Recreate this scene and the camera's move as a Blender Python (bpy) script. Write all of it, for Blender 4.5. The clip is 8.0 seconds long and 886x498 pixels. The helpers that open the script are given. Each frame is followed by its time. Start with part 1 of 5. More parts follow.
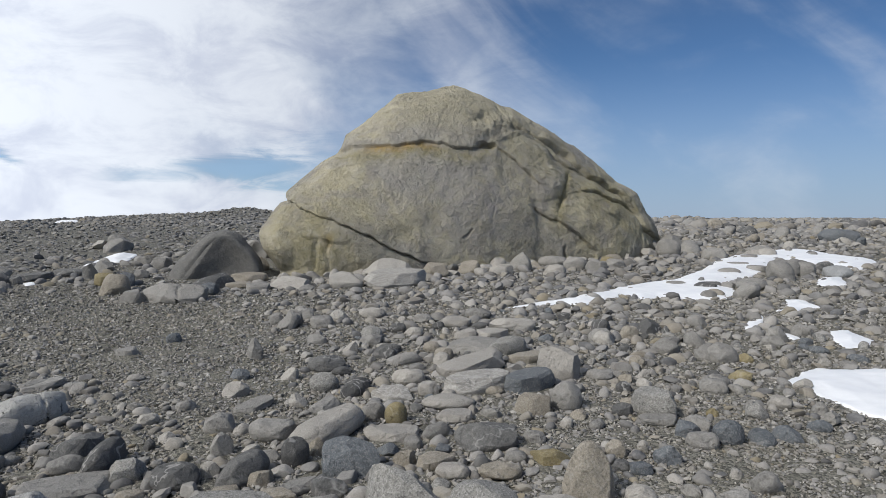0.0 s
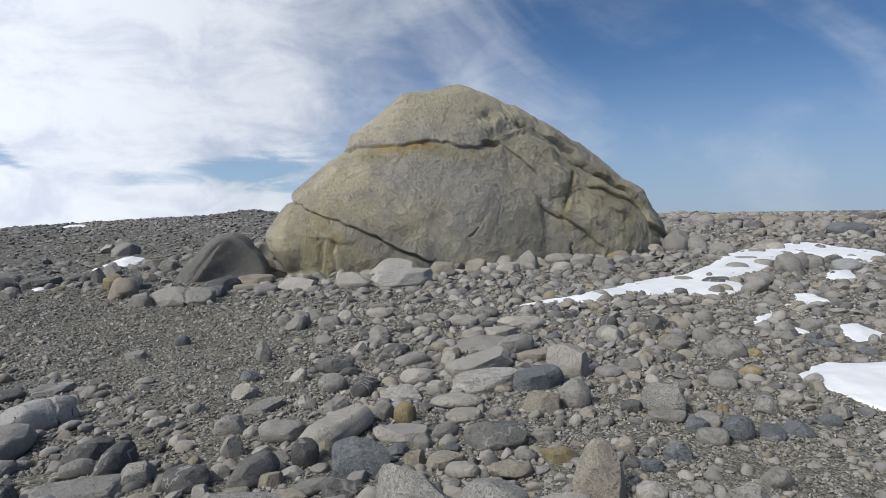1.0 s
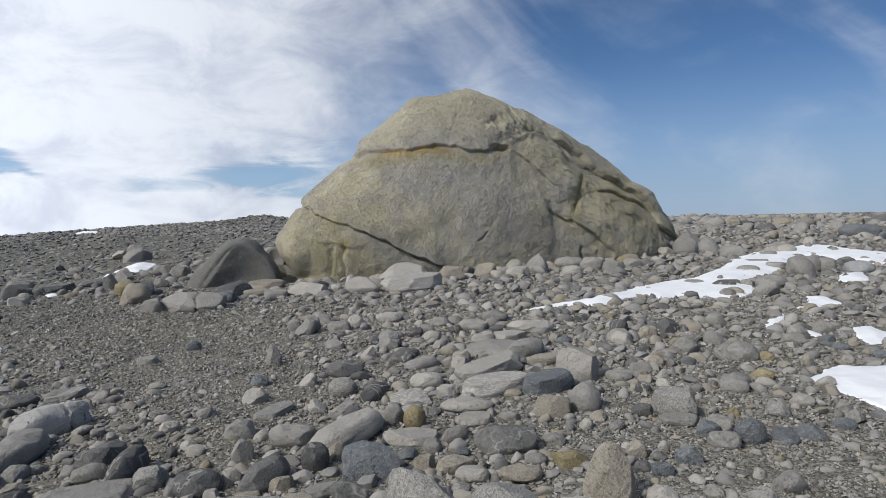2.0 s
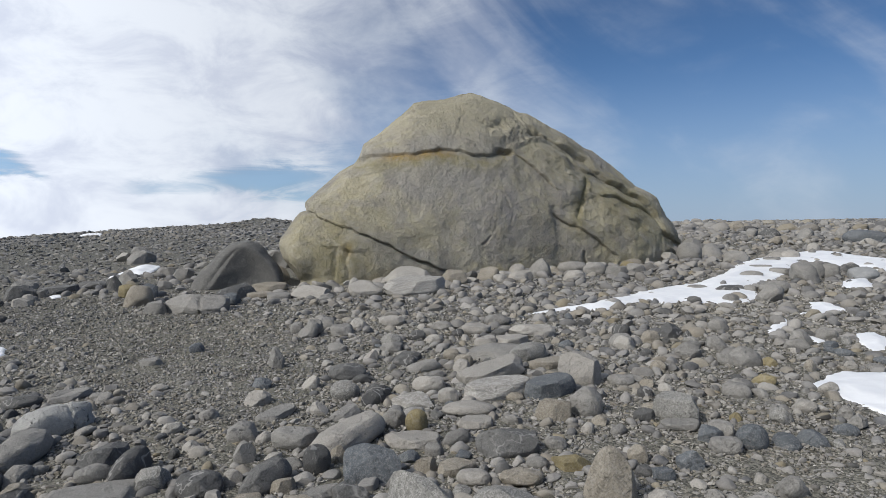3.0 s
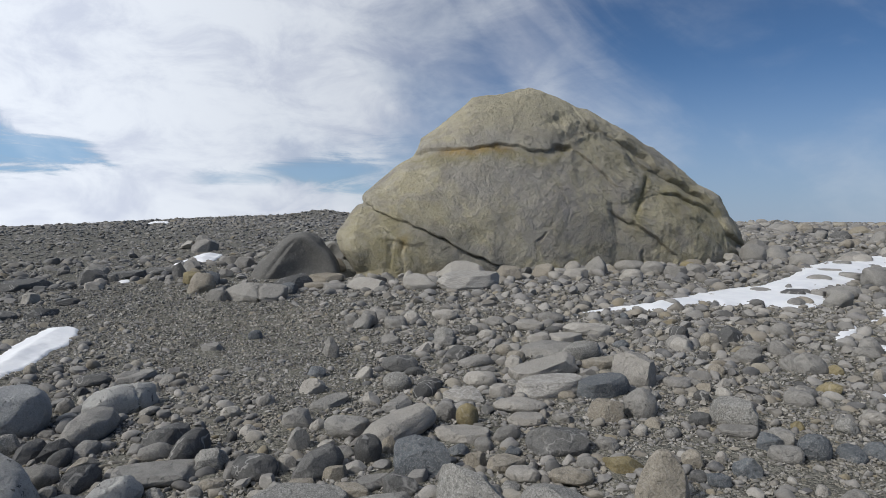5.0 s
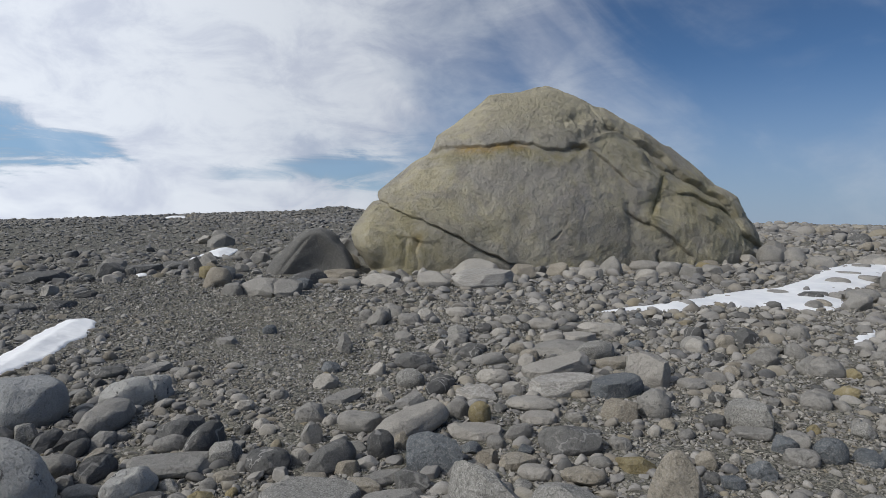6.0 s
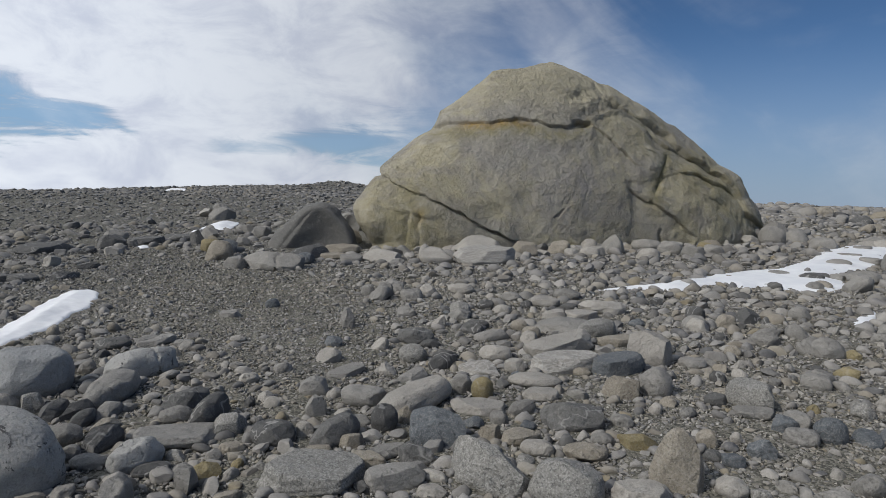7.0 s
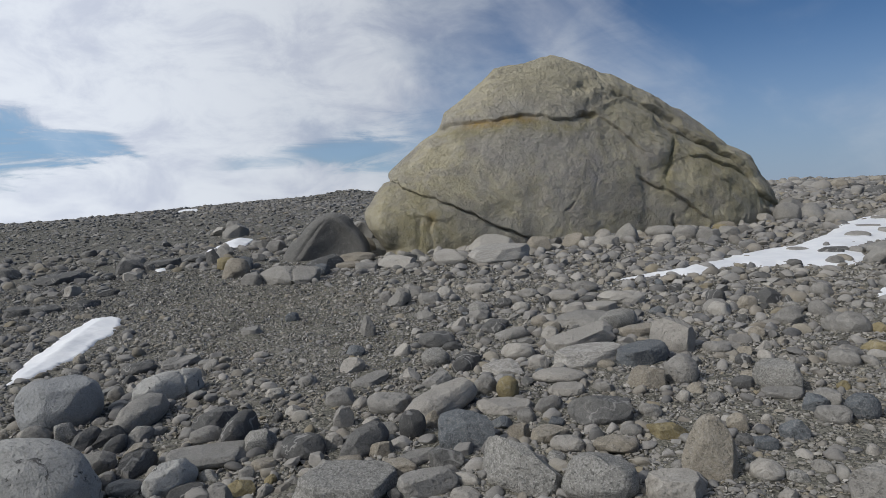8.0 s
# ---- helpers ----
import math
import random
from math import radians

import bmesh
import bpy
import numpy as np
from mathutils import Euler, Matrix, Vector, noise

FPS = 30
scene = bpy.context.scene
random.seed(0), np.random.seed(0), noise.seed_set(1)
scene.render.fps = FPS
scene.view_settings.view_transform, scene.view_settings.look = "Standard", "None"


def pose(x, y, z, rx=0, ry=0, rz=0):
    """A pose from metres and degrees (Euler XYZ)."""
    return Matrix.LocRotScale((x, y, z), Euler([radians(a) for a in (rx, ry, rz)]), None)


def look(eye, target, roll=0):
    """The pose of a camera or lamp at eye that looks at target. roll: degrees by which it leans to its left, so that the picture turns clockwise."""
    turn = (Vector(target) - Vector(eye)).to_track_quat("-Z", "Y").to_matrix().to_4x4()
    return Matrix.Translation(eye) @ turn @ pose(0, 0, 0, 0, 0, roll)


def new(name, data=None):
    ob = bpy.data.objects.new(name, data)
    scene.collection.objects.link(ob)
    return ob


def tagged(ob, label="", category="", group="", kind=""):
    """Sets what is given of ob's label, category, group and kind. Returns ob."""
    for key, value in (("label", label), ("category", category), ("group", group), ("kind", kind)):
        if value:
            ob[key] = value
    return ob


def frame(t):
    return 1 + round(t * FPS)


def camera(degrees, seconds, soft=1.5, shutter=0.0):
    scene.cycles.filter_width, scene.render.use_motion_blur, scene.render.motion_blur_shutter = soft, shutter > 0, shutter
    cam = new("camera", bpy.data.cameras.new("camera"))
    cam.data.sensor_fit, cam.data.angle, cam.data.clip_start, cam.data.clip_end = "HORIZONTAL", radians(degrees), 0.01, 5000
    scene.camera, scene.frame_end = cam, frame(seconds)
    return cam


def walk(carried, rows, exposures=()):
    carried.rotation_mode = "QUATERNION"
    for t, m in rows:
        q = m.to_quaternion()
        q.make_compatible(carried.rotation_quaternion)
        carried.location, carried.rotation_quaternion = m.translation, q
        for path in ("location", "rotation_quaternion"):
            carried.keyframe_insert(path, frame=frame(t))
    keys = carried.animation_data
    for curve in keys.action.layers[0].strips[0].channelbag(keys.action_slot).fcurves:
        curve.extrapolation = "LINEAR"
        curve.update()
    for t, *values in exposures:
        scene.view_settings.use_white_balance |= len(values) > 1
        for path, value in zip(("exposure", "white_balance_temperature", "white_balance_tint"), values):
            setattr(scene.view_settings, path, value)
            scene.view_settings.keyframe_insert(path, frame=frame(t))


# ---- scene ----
# ---------------------------------------------------------------- camera
cam = camera(66.32, 8.0, soft=0.55)
PATH = [
    (0, pose(-0.0046, 0.0210, 1.5031, 87.528, 0.060, -2.623)),
    (0.5, pose(-0.0022, 0.0243, 1.5011, 87.382, 0.089, -2.433)),
    (1, pose(-0.0054, 0.0232, 1.5043, 87.446, 0.969, -2.127)),
    (1.5, pose(-0.0026, 0.0249, 1.5050, 87.750, 1.412, -1.640)),
    (1.7, pose(-0.0018, 0.0221, 1.5043, 87.799, 1.396, -1.456)),
    (2.8, pose(0.0026, 0.0066, 1.5007, 88.021, 1.158, -1.145)),
    (3, pose(0.0034, 0.0038, 1.5001, 88.175, 0.993, -1.036)),
    (3.2, pose(0.0020, 0.0023, 1.5001, 87.954, 0.703, -0.867)),
    (3.5, pose(0.0000, -0.0000, 1.5000, 87.966, 0.008, 0.231)),
    (3.8, pose(-0.0011, -0.0012, 1.5033, 87.901, -0.341, 1.691)),
    (4, pose(-0.0018, -0.0020, 1.5054, 87.981, -1.050, 2.702)),
    (4.2, pose(-0.0003, -0.0021, 1.5048, 88.015, -0.584, 3.319)),
    (5.3, pose(0.0082, -0.0025, 1.5011, 87.708, 0.082, 3.926)),
    (5.5, pose(0.0098, -0.0026, 1.5005, 87.798, 0.290, 4.388)),
    (6, pose(0.0029, -0.0027, 1.4976, 87.564, -0.888, 4.885)),
    (6.2, pose(-0.0054, 0.0001, 1.4960, 86.370, -2.332, 5.584)),
    (6.5, pose(-0.0178, 0.0044, 1.4936, 86.782, -2.327, 5.727)),
    (6.7, pose(-0.0230, 0.0016, 1.4946, 86.983, -2.051, 6.103)),
    (7, pose(-0.0308, -0.0026, 1.4962, 85.558, -1.678, 4.920)),
    (7.3, pose(-0.0217, -0.0043, 1.4931, 85.651, -1.211, 3.856)),
    (7.5, pose(-0.0157, -0.0054, 1.4910, 86.174, 0.207, 4.702)),
    (7.7, pose(-0.0253, -0.0062, 1.4980, 87.284, 2.140, 4.299)),
    (8, pose(-0.0396, -0.0073, 1.5084, 85.654, 2.644, 5.732)),
]
walk(cam, PATH, [(0.0, -0.54), (4.0, -0.59), (5.5, -0.76), (6.5, -0.82), (8.0, -0.86)])

# ---------------------------------------------------------------- sky and sun
SUN = Vector((-0.58, -0.48, 0.66)).normalized()
sun_data = bpy.data.lights.new("sun", "SUN")
sun_data.energy, sun_data.angle, sun_data.color = 4.2, radians(3), (1.0, 0.945, 0.865)
sun = new("sun", sun_data)
sun.matrix_world = look(SUN * 60, (0, 0, 0))


class Nodes:
    """A short way to write node trees."""

    def __init__(self, tree):
        self.tree, self.n, self.l = tree, tree.nodes, tree.links
        self.n.clear()

    def put(self, sock, value):
        if isinstance(value, bpy.types.NodeSocket):
            self.l.new(value, sock)
        elif value is not None:
            sock.default_value = value

    def add(self, kind, ins=None, out=0, **props):
        node = self.n.new(kind)
        for key, value in props.items():
            setattr(node, key, value)
        for key, value in (ins or {}).items():
            self.put(node.inputs[key], value)
        return node.outputs[out]

    def math(self, op, a, b=None, c=None, clamp=False):
        ins = {0: a}
        if b is not None:
            ins[1] = b
        if c is not None:
            ins[2] = c
        return self.add("ShaderNodeMath", ins, operation=op, use_clamp=clamp)

    def noise(self, vector, scale, detail=4.0, rough=0.55, distort=0.0):
        return self.add("ShaderNodeTexNoise", {"Vector": vector, "Scale": scale, "Detail": detail, "Roughness": rough, "Distortion": distort})

    def ramp(self, x, lo, hi, a=0.0, b=1.0, smooth=True):
        return self.add("ShaderNodeMapRange", {"Value": x, "From Min": lo, "From Max": hi, "To Min": a, "To Max": b},
                        interpolation_type="SMOOTHSTEP" if smooth else "LINEAR")

    def mix(self, fac, a, b, mode="MIX"):
        node = self.n.new("ShaderNodeMix")
        node.data_type, node.blend_type = "RGBA", mode
        for key, value in ((0, fac), (6, a), (7, b)):
            if isinstance(value, tuple) and len(value) == 3:
                value = (*value, 1.0)
            self.put(node.inputs[key], value)
        return node.outputs[2]


world = bpy.data.worlds.new("sky")
scene.world = world
world.use_nodes = True
g = Nodes(world.node_tree)
direction = g.add("ShaderNodeTexCoord", out=0)
xyz = g.n.new("ShaderNodeSeparateXYZ")
g.l.new(direction, xyz.inputs[0])
dx, dy, dz = xyz.outputs
blue = g.add("ShaderNodeTexSky", sky_type="NISHITA", sun_disc=False, sun_elevation=math.asin(SUN.z),
             sun_rotation=math.atan2(SUN.x, SUN.y), altitude=2500.0, air_density=1.0, dust_density=0.2, ozone_density=3.5)
aside = g.math("DIVIDE", dx, g.math("ADD", g.math("ABSOLUTE", dy), 0.05))
turned = g.add("ShaderNodeVectorRotate", {"Vector": direction, "Angle": radians(-34)}, rotation_type="Y_AXIS")
streak = g.add("ShaderNodeMapping", {"Vector": turned, "Scale": (1.2, 1.3, 2.7)})
broad = g.noise(direction, 2.3, 4.0, 0.55, 0.5)
wisps = g.noise(streak, 2.6, 6.0, 0.52, 0.5)
puffs = g.noise(g.add("ShaderNodeMapping", {"Vector": direction, "Scale": (1.0, 1.0, 2.0)}), 8.0, 7.0, 0.62, 0.4)
# the cloud sheet lies to the west and thins out eastwards; its edge leans
lean = g.math("SUBTRACT", aside, g.math("MULTIPLY", dz, 0.25))
west = g.ramp(lean, -0.52, 0.28, 1.0, 0.0)
amount = g.math("ADD", g.math("MULTIPLY", west, 0.78), g.math("MULTIPLY", broad, 0.50))
amount = g.math("ADD", amount, g.math("MULTIPLY", g.ramp(wisps, 0.30, 0.74), 0.35))
amount = g.math("ADD", amount, g.math("MULTIPLY", puffs, 0.21))
# two torn blue gaps low in the sheet
torn = g.noise(g.add("ShaderNodeMapping", {"Vector": direction, "Scale": (1.6, 1.6, 8.5)}), 3.6, 9.0, 0.62, 0.9)


def blue_gap(reach, at, spread, weight):
    """A lens-shaped gap that widens along its reach."""
    off = g.math("DIVIDE", g.math("ABSOLUTE", g.math("SUBTRACT", dz, at)), spread)
    off = g.math("ADD", off, g.math("MULTIPLY", g.math("SUBTRACT", torn, 0.48), 4.4))
    return g.math("MULTIPLY", g.ramp(off, 0.1, 1.5, weight, 0.0), reach)


far_west = g.math("MAXIMUM", g.math("SUBTRACT", -0.50, aside), 0.0)
gap = blue_gap(g.ramp(far_west, 0.0, 0.05), g.math("MINIMUM", g.math("ADD", 0.064, g.math("MULTIPLY", far_west, 0.28)), 0.088),
               g.math("ADD", 0.008, g.math("MULTIPLY", far_west, 0.15)), 0.9)
mid_west = g.math("MAXIMUM", g.math("ADD", aside, 0.48), 0.0)
second = blue_gap(g.math("MULTIPLY", g.ramp(mid_west, 0.0, 0.10), g.ramp(aside, -0.22, -0.05, 1.0, 0.0)), g.math("ADD", 0.054, g.math("MULTIPLY", mid_west, 0.07)),
                  g.math("ADD", 0.007, g.math("MULTIPLY", mid_west, 0.085)), 0.58)
gap = g.math("MAXIMUM", gap, second)
amount = g.math("SUBTRACT", amount, g.math("MULTIPLY", gap, 0.82))
cover = g.ramp(amount, 0.46, 1.16, 0.0, 0.97)
shade = g.mix(g.ramp(g.math("ADD", g.math("MULTIPLY", puffs, 0.65), g.math("MULTIPLY", broad, 0.35)), 0.38, 0.58), (0.60, 0.65, 0.77), (0.79, 0.84, 0.92))
haze = g.math("MAXIMUM", g.ramp(dz, -0.03, g.ramp(west, 0.0, 1.0, 0.24, 0.11), 0.86, 0.0), g.math("MULTIPLY", gap, 0.92))
haze_tone = g.mix(west, (0.37, 0.475, 0.66), (0.70, 0.77, 0.87))
haze_tone = g.mix(gap, haze_tone, (0.38, 0.64, 0.96))
sky_bg = g.add("ShaderNodeBackground", {"Color": g.mix(1.0, blue, (0.80, 1.0, 1.16), "MULTIPLY"), "Strength": 0.092})
cloud_bg = g.add("ShaderNodeBackground", {"Color": shade, "Strength": g.ramp(aside, -0.75, 0.05, 1.80, 1.28)})
haze_bg = g.add("ShaderNodeBackground", {"Color": haze_tone, "Strength": 1.24})
hazy = g.add("ShaderNodeMixShader", {0: haze, 1: sky_bg, 2: haze_bg})
both = g.add("ShaderNodeMixShader", {0: cover, 1: hazy, 2: cloud_bg})
g.l.new(both, g.n.new("ShaderNodeOutputWorld").inputs[0])

# ---------------------------------------------------------------- materials


def surface(name):
    mat = bpy.data.materials.new(name)
    mat.use_nodes = True
    return mat, Nodes(mat.node_tree)


def finish(g, colour, rough, height, strength, distance):
    bump = g.add("ShaderNodeBump", {"Height": height, "Strength": strength, "Distance": distance})
    shader = g.add("ShaderNodeBsdfPrincipled", {"Base Color": colour, "Roughness": rough, "Normal": bump, "Specular IOR Level": 0.25})
    g.l.new(shader, g.n.new("ShaderNodeOutputMaterial").inputs[0])


def stone_material(name, dark, light, speck=0.0, veins=0.0, bands=0.0, lichen=0.0, each="object"):
    """Weathered stone: two tones by stone and by patch, mineral specks, pale veins, fine relief."""
    mat, g = surface(name)
    coord = g.add("ShaderNodeTexCoord", out=3)
    if each == "object":
        pick = g.add("ShaderNodeObjectInfo", out=5)
    else:
        pick = g.add("ShaderNodeNewGeometry", out=8)
    shift = g.math("MULTIPLY", pick, 37.0)
    vec = g.add("ShaderNodeVectorMath", {0: coord, 1: g.add("ShaderNodeCombineXYZ", {0: shift, 1: shift, 2: shift})}, operation="ADD")
    patch = g.noise(vec, 8.0, 5.0, 0.6, 0.5)
    grain = g.noise(vec, 120.0, 4.0, 0.7)
    tone = g.math("ADD", g.math("MULTIPLY", pick, 0.55), g.math("MULTIPLY", g.ramp(patch, 0.3, 0.7), 0.45))
    colour = g.mix(1.0, g.mix(tone, dark, light), (0.995, 1.0, 0.995), "MULTIPLY")
    colour = g.mix(g.ramp(grain, 0.35, 0.65, 0.0, 0.32), colour, g.mix(0.6, colour, (0.02, 0.02, 0.02)))
    # dust and lichen in blotches, dark weathering in others
    blotch = g.noise(vec, 17.0, 7.0, 0.68, 1.0)
    colour = g.mix(g.ramp(blotch, 0.55, 0.66, 0.0, 0.38), colour, g.mix(0.5, colour, (0.50, 0.48, 0.45)))
    colour = g.mix(g.ramp(blotch, 0.30, 0.42, 0.38, 0.0), colour, g.mix(0.6, colour, (0.05, 0.05, 0.05)))
    if speck:
        cells = g.add("ShaderNodeTexVoronoi", {"Vector": vec, "Scale": 150.0, "Randomness": 1.0}, out=1)
        bw = g.add("ShaderNodeRGBToBW", {0: cells})
        colour = g.mix(g.ramp(bw, 0.55, 0.75, 0.0, speck), colour, (0.46, 0.45, 0.43))
        colour = g.mix(g.ramp(bw, 0.18, 0.32, speck, 0.0), colour, (0.07, 0.07, 0.07))
    if veins:
        line = g.math("ABSOLUTE", g.math("SUBTRACT", g.noise(vec, 2.2, 4.0, 0.55, 0.4), 0.5))
        colour = g.mix(g.ramp(line, 0.002, 0.010, veins, 0.0), colour, (0.48, 0.47, 0.45))
    if bands:
        bent = g.math("ADD", g.add("ShaderNodeSeparateXYZ", {0: vec}, out=2), g.math("ADD", g.math("MULTIPLY", patch, 0.12), g.math("MULTIPLY", blotch, 0.05)))
        wave = g.math("SINE", g.math("MULTIPLY", bent, 260.0))
        colour = g.mix(g.ramp(wave, 0.1, 0.9, 0.0, bands), colour, (0.58, 0.56, 0.53))
    pits = g.noise(vec, 48.0, 5.0, 0.66, 0.3)
    colour = g.mix(g.ramp(pits, 0.30, 0.40, 0.35, 0.0), colour, g.mix(0.7, colour, (0.03, 0.03, 0.03)))
    if lichen:
        spots = g.noise(vec, 7.0, 7.0, 0.7, 1.4)
        colour = g.mix(g.ramp(spots, 0.585, 0.63, 0.0, lichen), colour, (0.035, 0.036, 0.038))
    height = g.math("ADD", g.math("MULTIPLY", grain, 0.25), g.math("ADD", g.math("MULTIPLY", blotch, 0.9), g.math("MULTIPLY", patch, 0.8)))
    height = g.math("ADD", height, g.math("MULTIPLY", g.ramp(pits, 0.28, 0.5), 0.35))
    finish(g, colour, g.ramp(patch, 0.3, 0.7, 0.70, 0.90), height, 0.9, 0.018)
    return mat


STONE = {
    "pale": stone_material("pale_stone", (0.315, 0.297, 0.27), (0.445, 0.422, 0.385), 0.08),
    "grey": stone_material("grey_stone", (0.195, 0.189, 0.178), (0.335, 0.322, 0.30), 0.10),
    "dark": stone_material("dark_stone", (0.08, 0.08, 0.081), (0.14, 0.139, 0.135), 0.04, 0.5),
    "veined": stone_material("veined_stone", (0.30, 0.285, 0.26), (0.40, 0.385, 0.36), 0.05, 0.5, 0.35),
    "tan": stone_material("tan_stone", (0.25, 0.222, 0.178), (0.35, 0.318, 0.265), 0.2),
    "ochre": stone_material("ochre_stone", (0.20, 0.165, 0.085), (0.33, 0.28, 0.165), 0.1),
    "speckled": stone_material("speckled_granite", (0.225, 0.22, 0.205), (0.32, 0.312, 0.29), 0.4),
    "basalt": stone_material("smooth_basalt", (0.135, 0.133, 0.127), (0.20, 0.196, 0.185), 0.1),
    "lichened": stone_material("lichened_stone", (0.35, 0.35, 0.342), (0.46, 0.455, 0.435), 0.1, 0.0, 0.0, 0.85),
    "darkgrey": stone_material("dark_grey_stone", (0.10, 0.10, 0.099), (0.17, 0.168, 0.162), 0.08, 0.35),
    "greyblue": stone_material("blue_grey_stone", (0.26, 0.27, 0.28), (0.36, 0.367, 0.37), 0.04),
    "slate": stone_material("slate_stone", (0.10, 0.112, 0.125), (0.165, 0.178, 0.19), 0.15),
}


def dark_west(g, coord):
    """How far the stones and gravel are darkened: more to the west, in ragged patches."""
    xyz = g.n.new("ShaderNodeSeparateXYZ")
    g.l.new(coord, xyz.inputs[0])
    ragged = g.math("ADD", xyz.outputs[0], g.math("MULTIPLY", g.noise(coord, 0.35, 4.0, 0.6), 6.0))
    return g.ramp(ragged, -5.5, 1.5, 0.38, 0.0)


def mixed_material(name, tones):
    """Mixed field stones: each island takes one of several tones."""
    mat, g = surface(name)
    coord = g.add("ShaderNodeTexCoord", out=3)
    pick = g.add("ShaderNodeNewGeometry", out=8)
    ramp = g.n.new("ShaderNodeValToRGB")
    ramp.color_ramp.interpolation = "LINEAR"
    while len(ramp.color_ramp.elements) < len(tones):
        ramp.color_ramp.elements.new(0.5)
    for i, tone in enumerate(tones):
        ramp.color_ramp.elements[i].position = i / (len(tones) - 1)
        ramp.color_ramp.elements[i].color = (tone[0] * 0.92, tone[1] * 0.93, tone[2] * 0.955, 1)
    g.l.new(pick, ramp.inputs[0])
    patch = g.noise(coord, 11.0, 4.0, 0.6, 0.5)
    grain = g.noise(coord, 95.0, 5.0, 0.7)
    wide = g.noise(coord, 0.8, 3.0, 0.5)
    colour = g.mix(g.ramp(patch, 0.4, 0.75, 0.0, 0.3), ramp.outputs[0], (0.38, 0.37, 0.35))
    colour = g.mix(g.ramp(grain, 0.3, 0.7, 0.0, 0.45), colour, g.mix(0.55, colour, (0.03, 0.03, 0.03)))
    colour = g.mix(g.ramp(wide, 0.4, 0.65, 0.0, 0.25), colour, g.mix(0.5, colour, (0.24, 0.21, 0.15)))
    colour = g.mix(dark_west(g, coord), colour, g.mix(0.62, colour, (0.075, 0.082, 0.092)))
    finish(g, colour, 0.88, g.math("ADD", g.math("MULTIPLY", grain, 0.4), patch), 0.6, 0.012)
    return mat


FIELD = mixed_material("field_stones", [(0.085, 0.088, 0.092), (0.335, 0.32, 0.298), (0.19, 0.187, 0.18), (0.42, 0.40, 0.365),
                                        (0.245, 0.236, 0.22), (0.30, 0.268, 0.215), (0.12, 0.122, 0.127), (0.37, 0.355, 0.325), (0.27, 0.23, 0.155)])
FINE = mixed_material("fine_gravel", [(0.06, 0.059, 0.055), (0.44, 0.42, 0.37), (0.12, 0.116, 0.104), (0.30, 0.28, 0.23), (0.085, 0.083, 0.077), (0.53, 0.51, 0.465), (0.22, 0.202, 0.16)])


def gravel_material():
    mat, g = surface("gravel")
    coord = g.add("ShaderNodeTexCoord", out=3)
    cell_big = g.n.new("ShaderNodeTexVoronoi")
    cell_small = g.n.new("ShaderNodeTexVoronoi")
    for node, scale in ((cell_big, 26.0), (cell_small, 75.0)):
        g.l.new(coord, node.inputs["Vector"])
        node.inputs["Scale"].default_value = scale
    bw_big = g.add("ShaderNodeRGBToBW", {0: cell_big.outputs["Color"]})
    bw_small = g.add("ShaderNodeRGBToBW", {0: cell_small.outputs["Color"]})
    colour = g.mix(g.ramp(bw_small, 0.2, 0.8), (0.050, 0.047, 0.040), (0.27, 0.25, 0.205))
    colour = g.mix(g.ramp(bw_big, 0.3, 0.8, 0.0, 0.4), colour, (0.20, 0.188, 0.158))
    broad = g.noise(coord, 0.35, 5.0, 0.6, 0.6)
    colour = g.mix(g.ramp(broad, 0.42, 0.62, 0.0, 0.5), colour, (0.15, 0.138, 0.105))
    fines = g.noise(coord, 240.0, 3.0, 0.7)
    colour = g.mix(g.ramp(fines, 0.35, 0.7, 0.0, 0.35), colour, (0.09, 0.085, 0.075))
    colour = g.mix(dark_west(g, coord), colour, g.mix(0.5, colour, (0.06, 0.064, 0.07)))
    colour = g.mix(1.0, colour, (0.90, 0.935, 0.96), "MULTIPLY")
    height = g.math("SUBTRACT", g.math("MULTIPLY", fines, 0.15), g.math("ADD", g.math("MULTIPLY", cell_big.outputs["Distance"], 0.6), g.math("MULTIPLY", cell_small.outputs["Distance"], 0.35)))
    finish(g, colour, 0.95, height, 0.9, 0.02)
    return mat


GRAVEL = gravel_material()


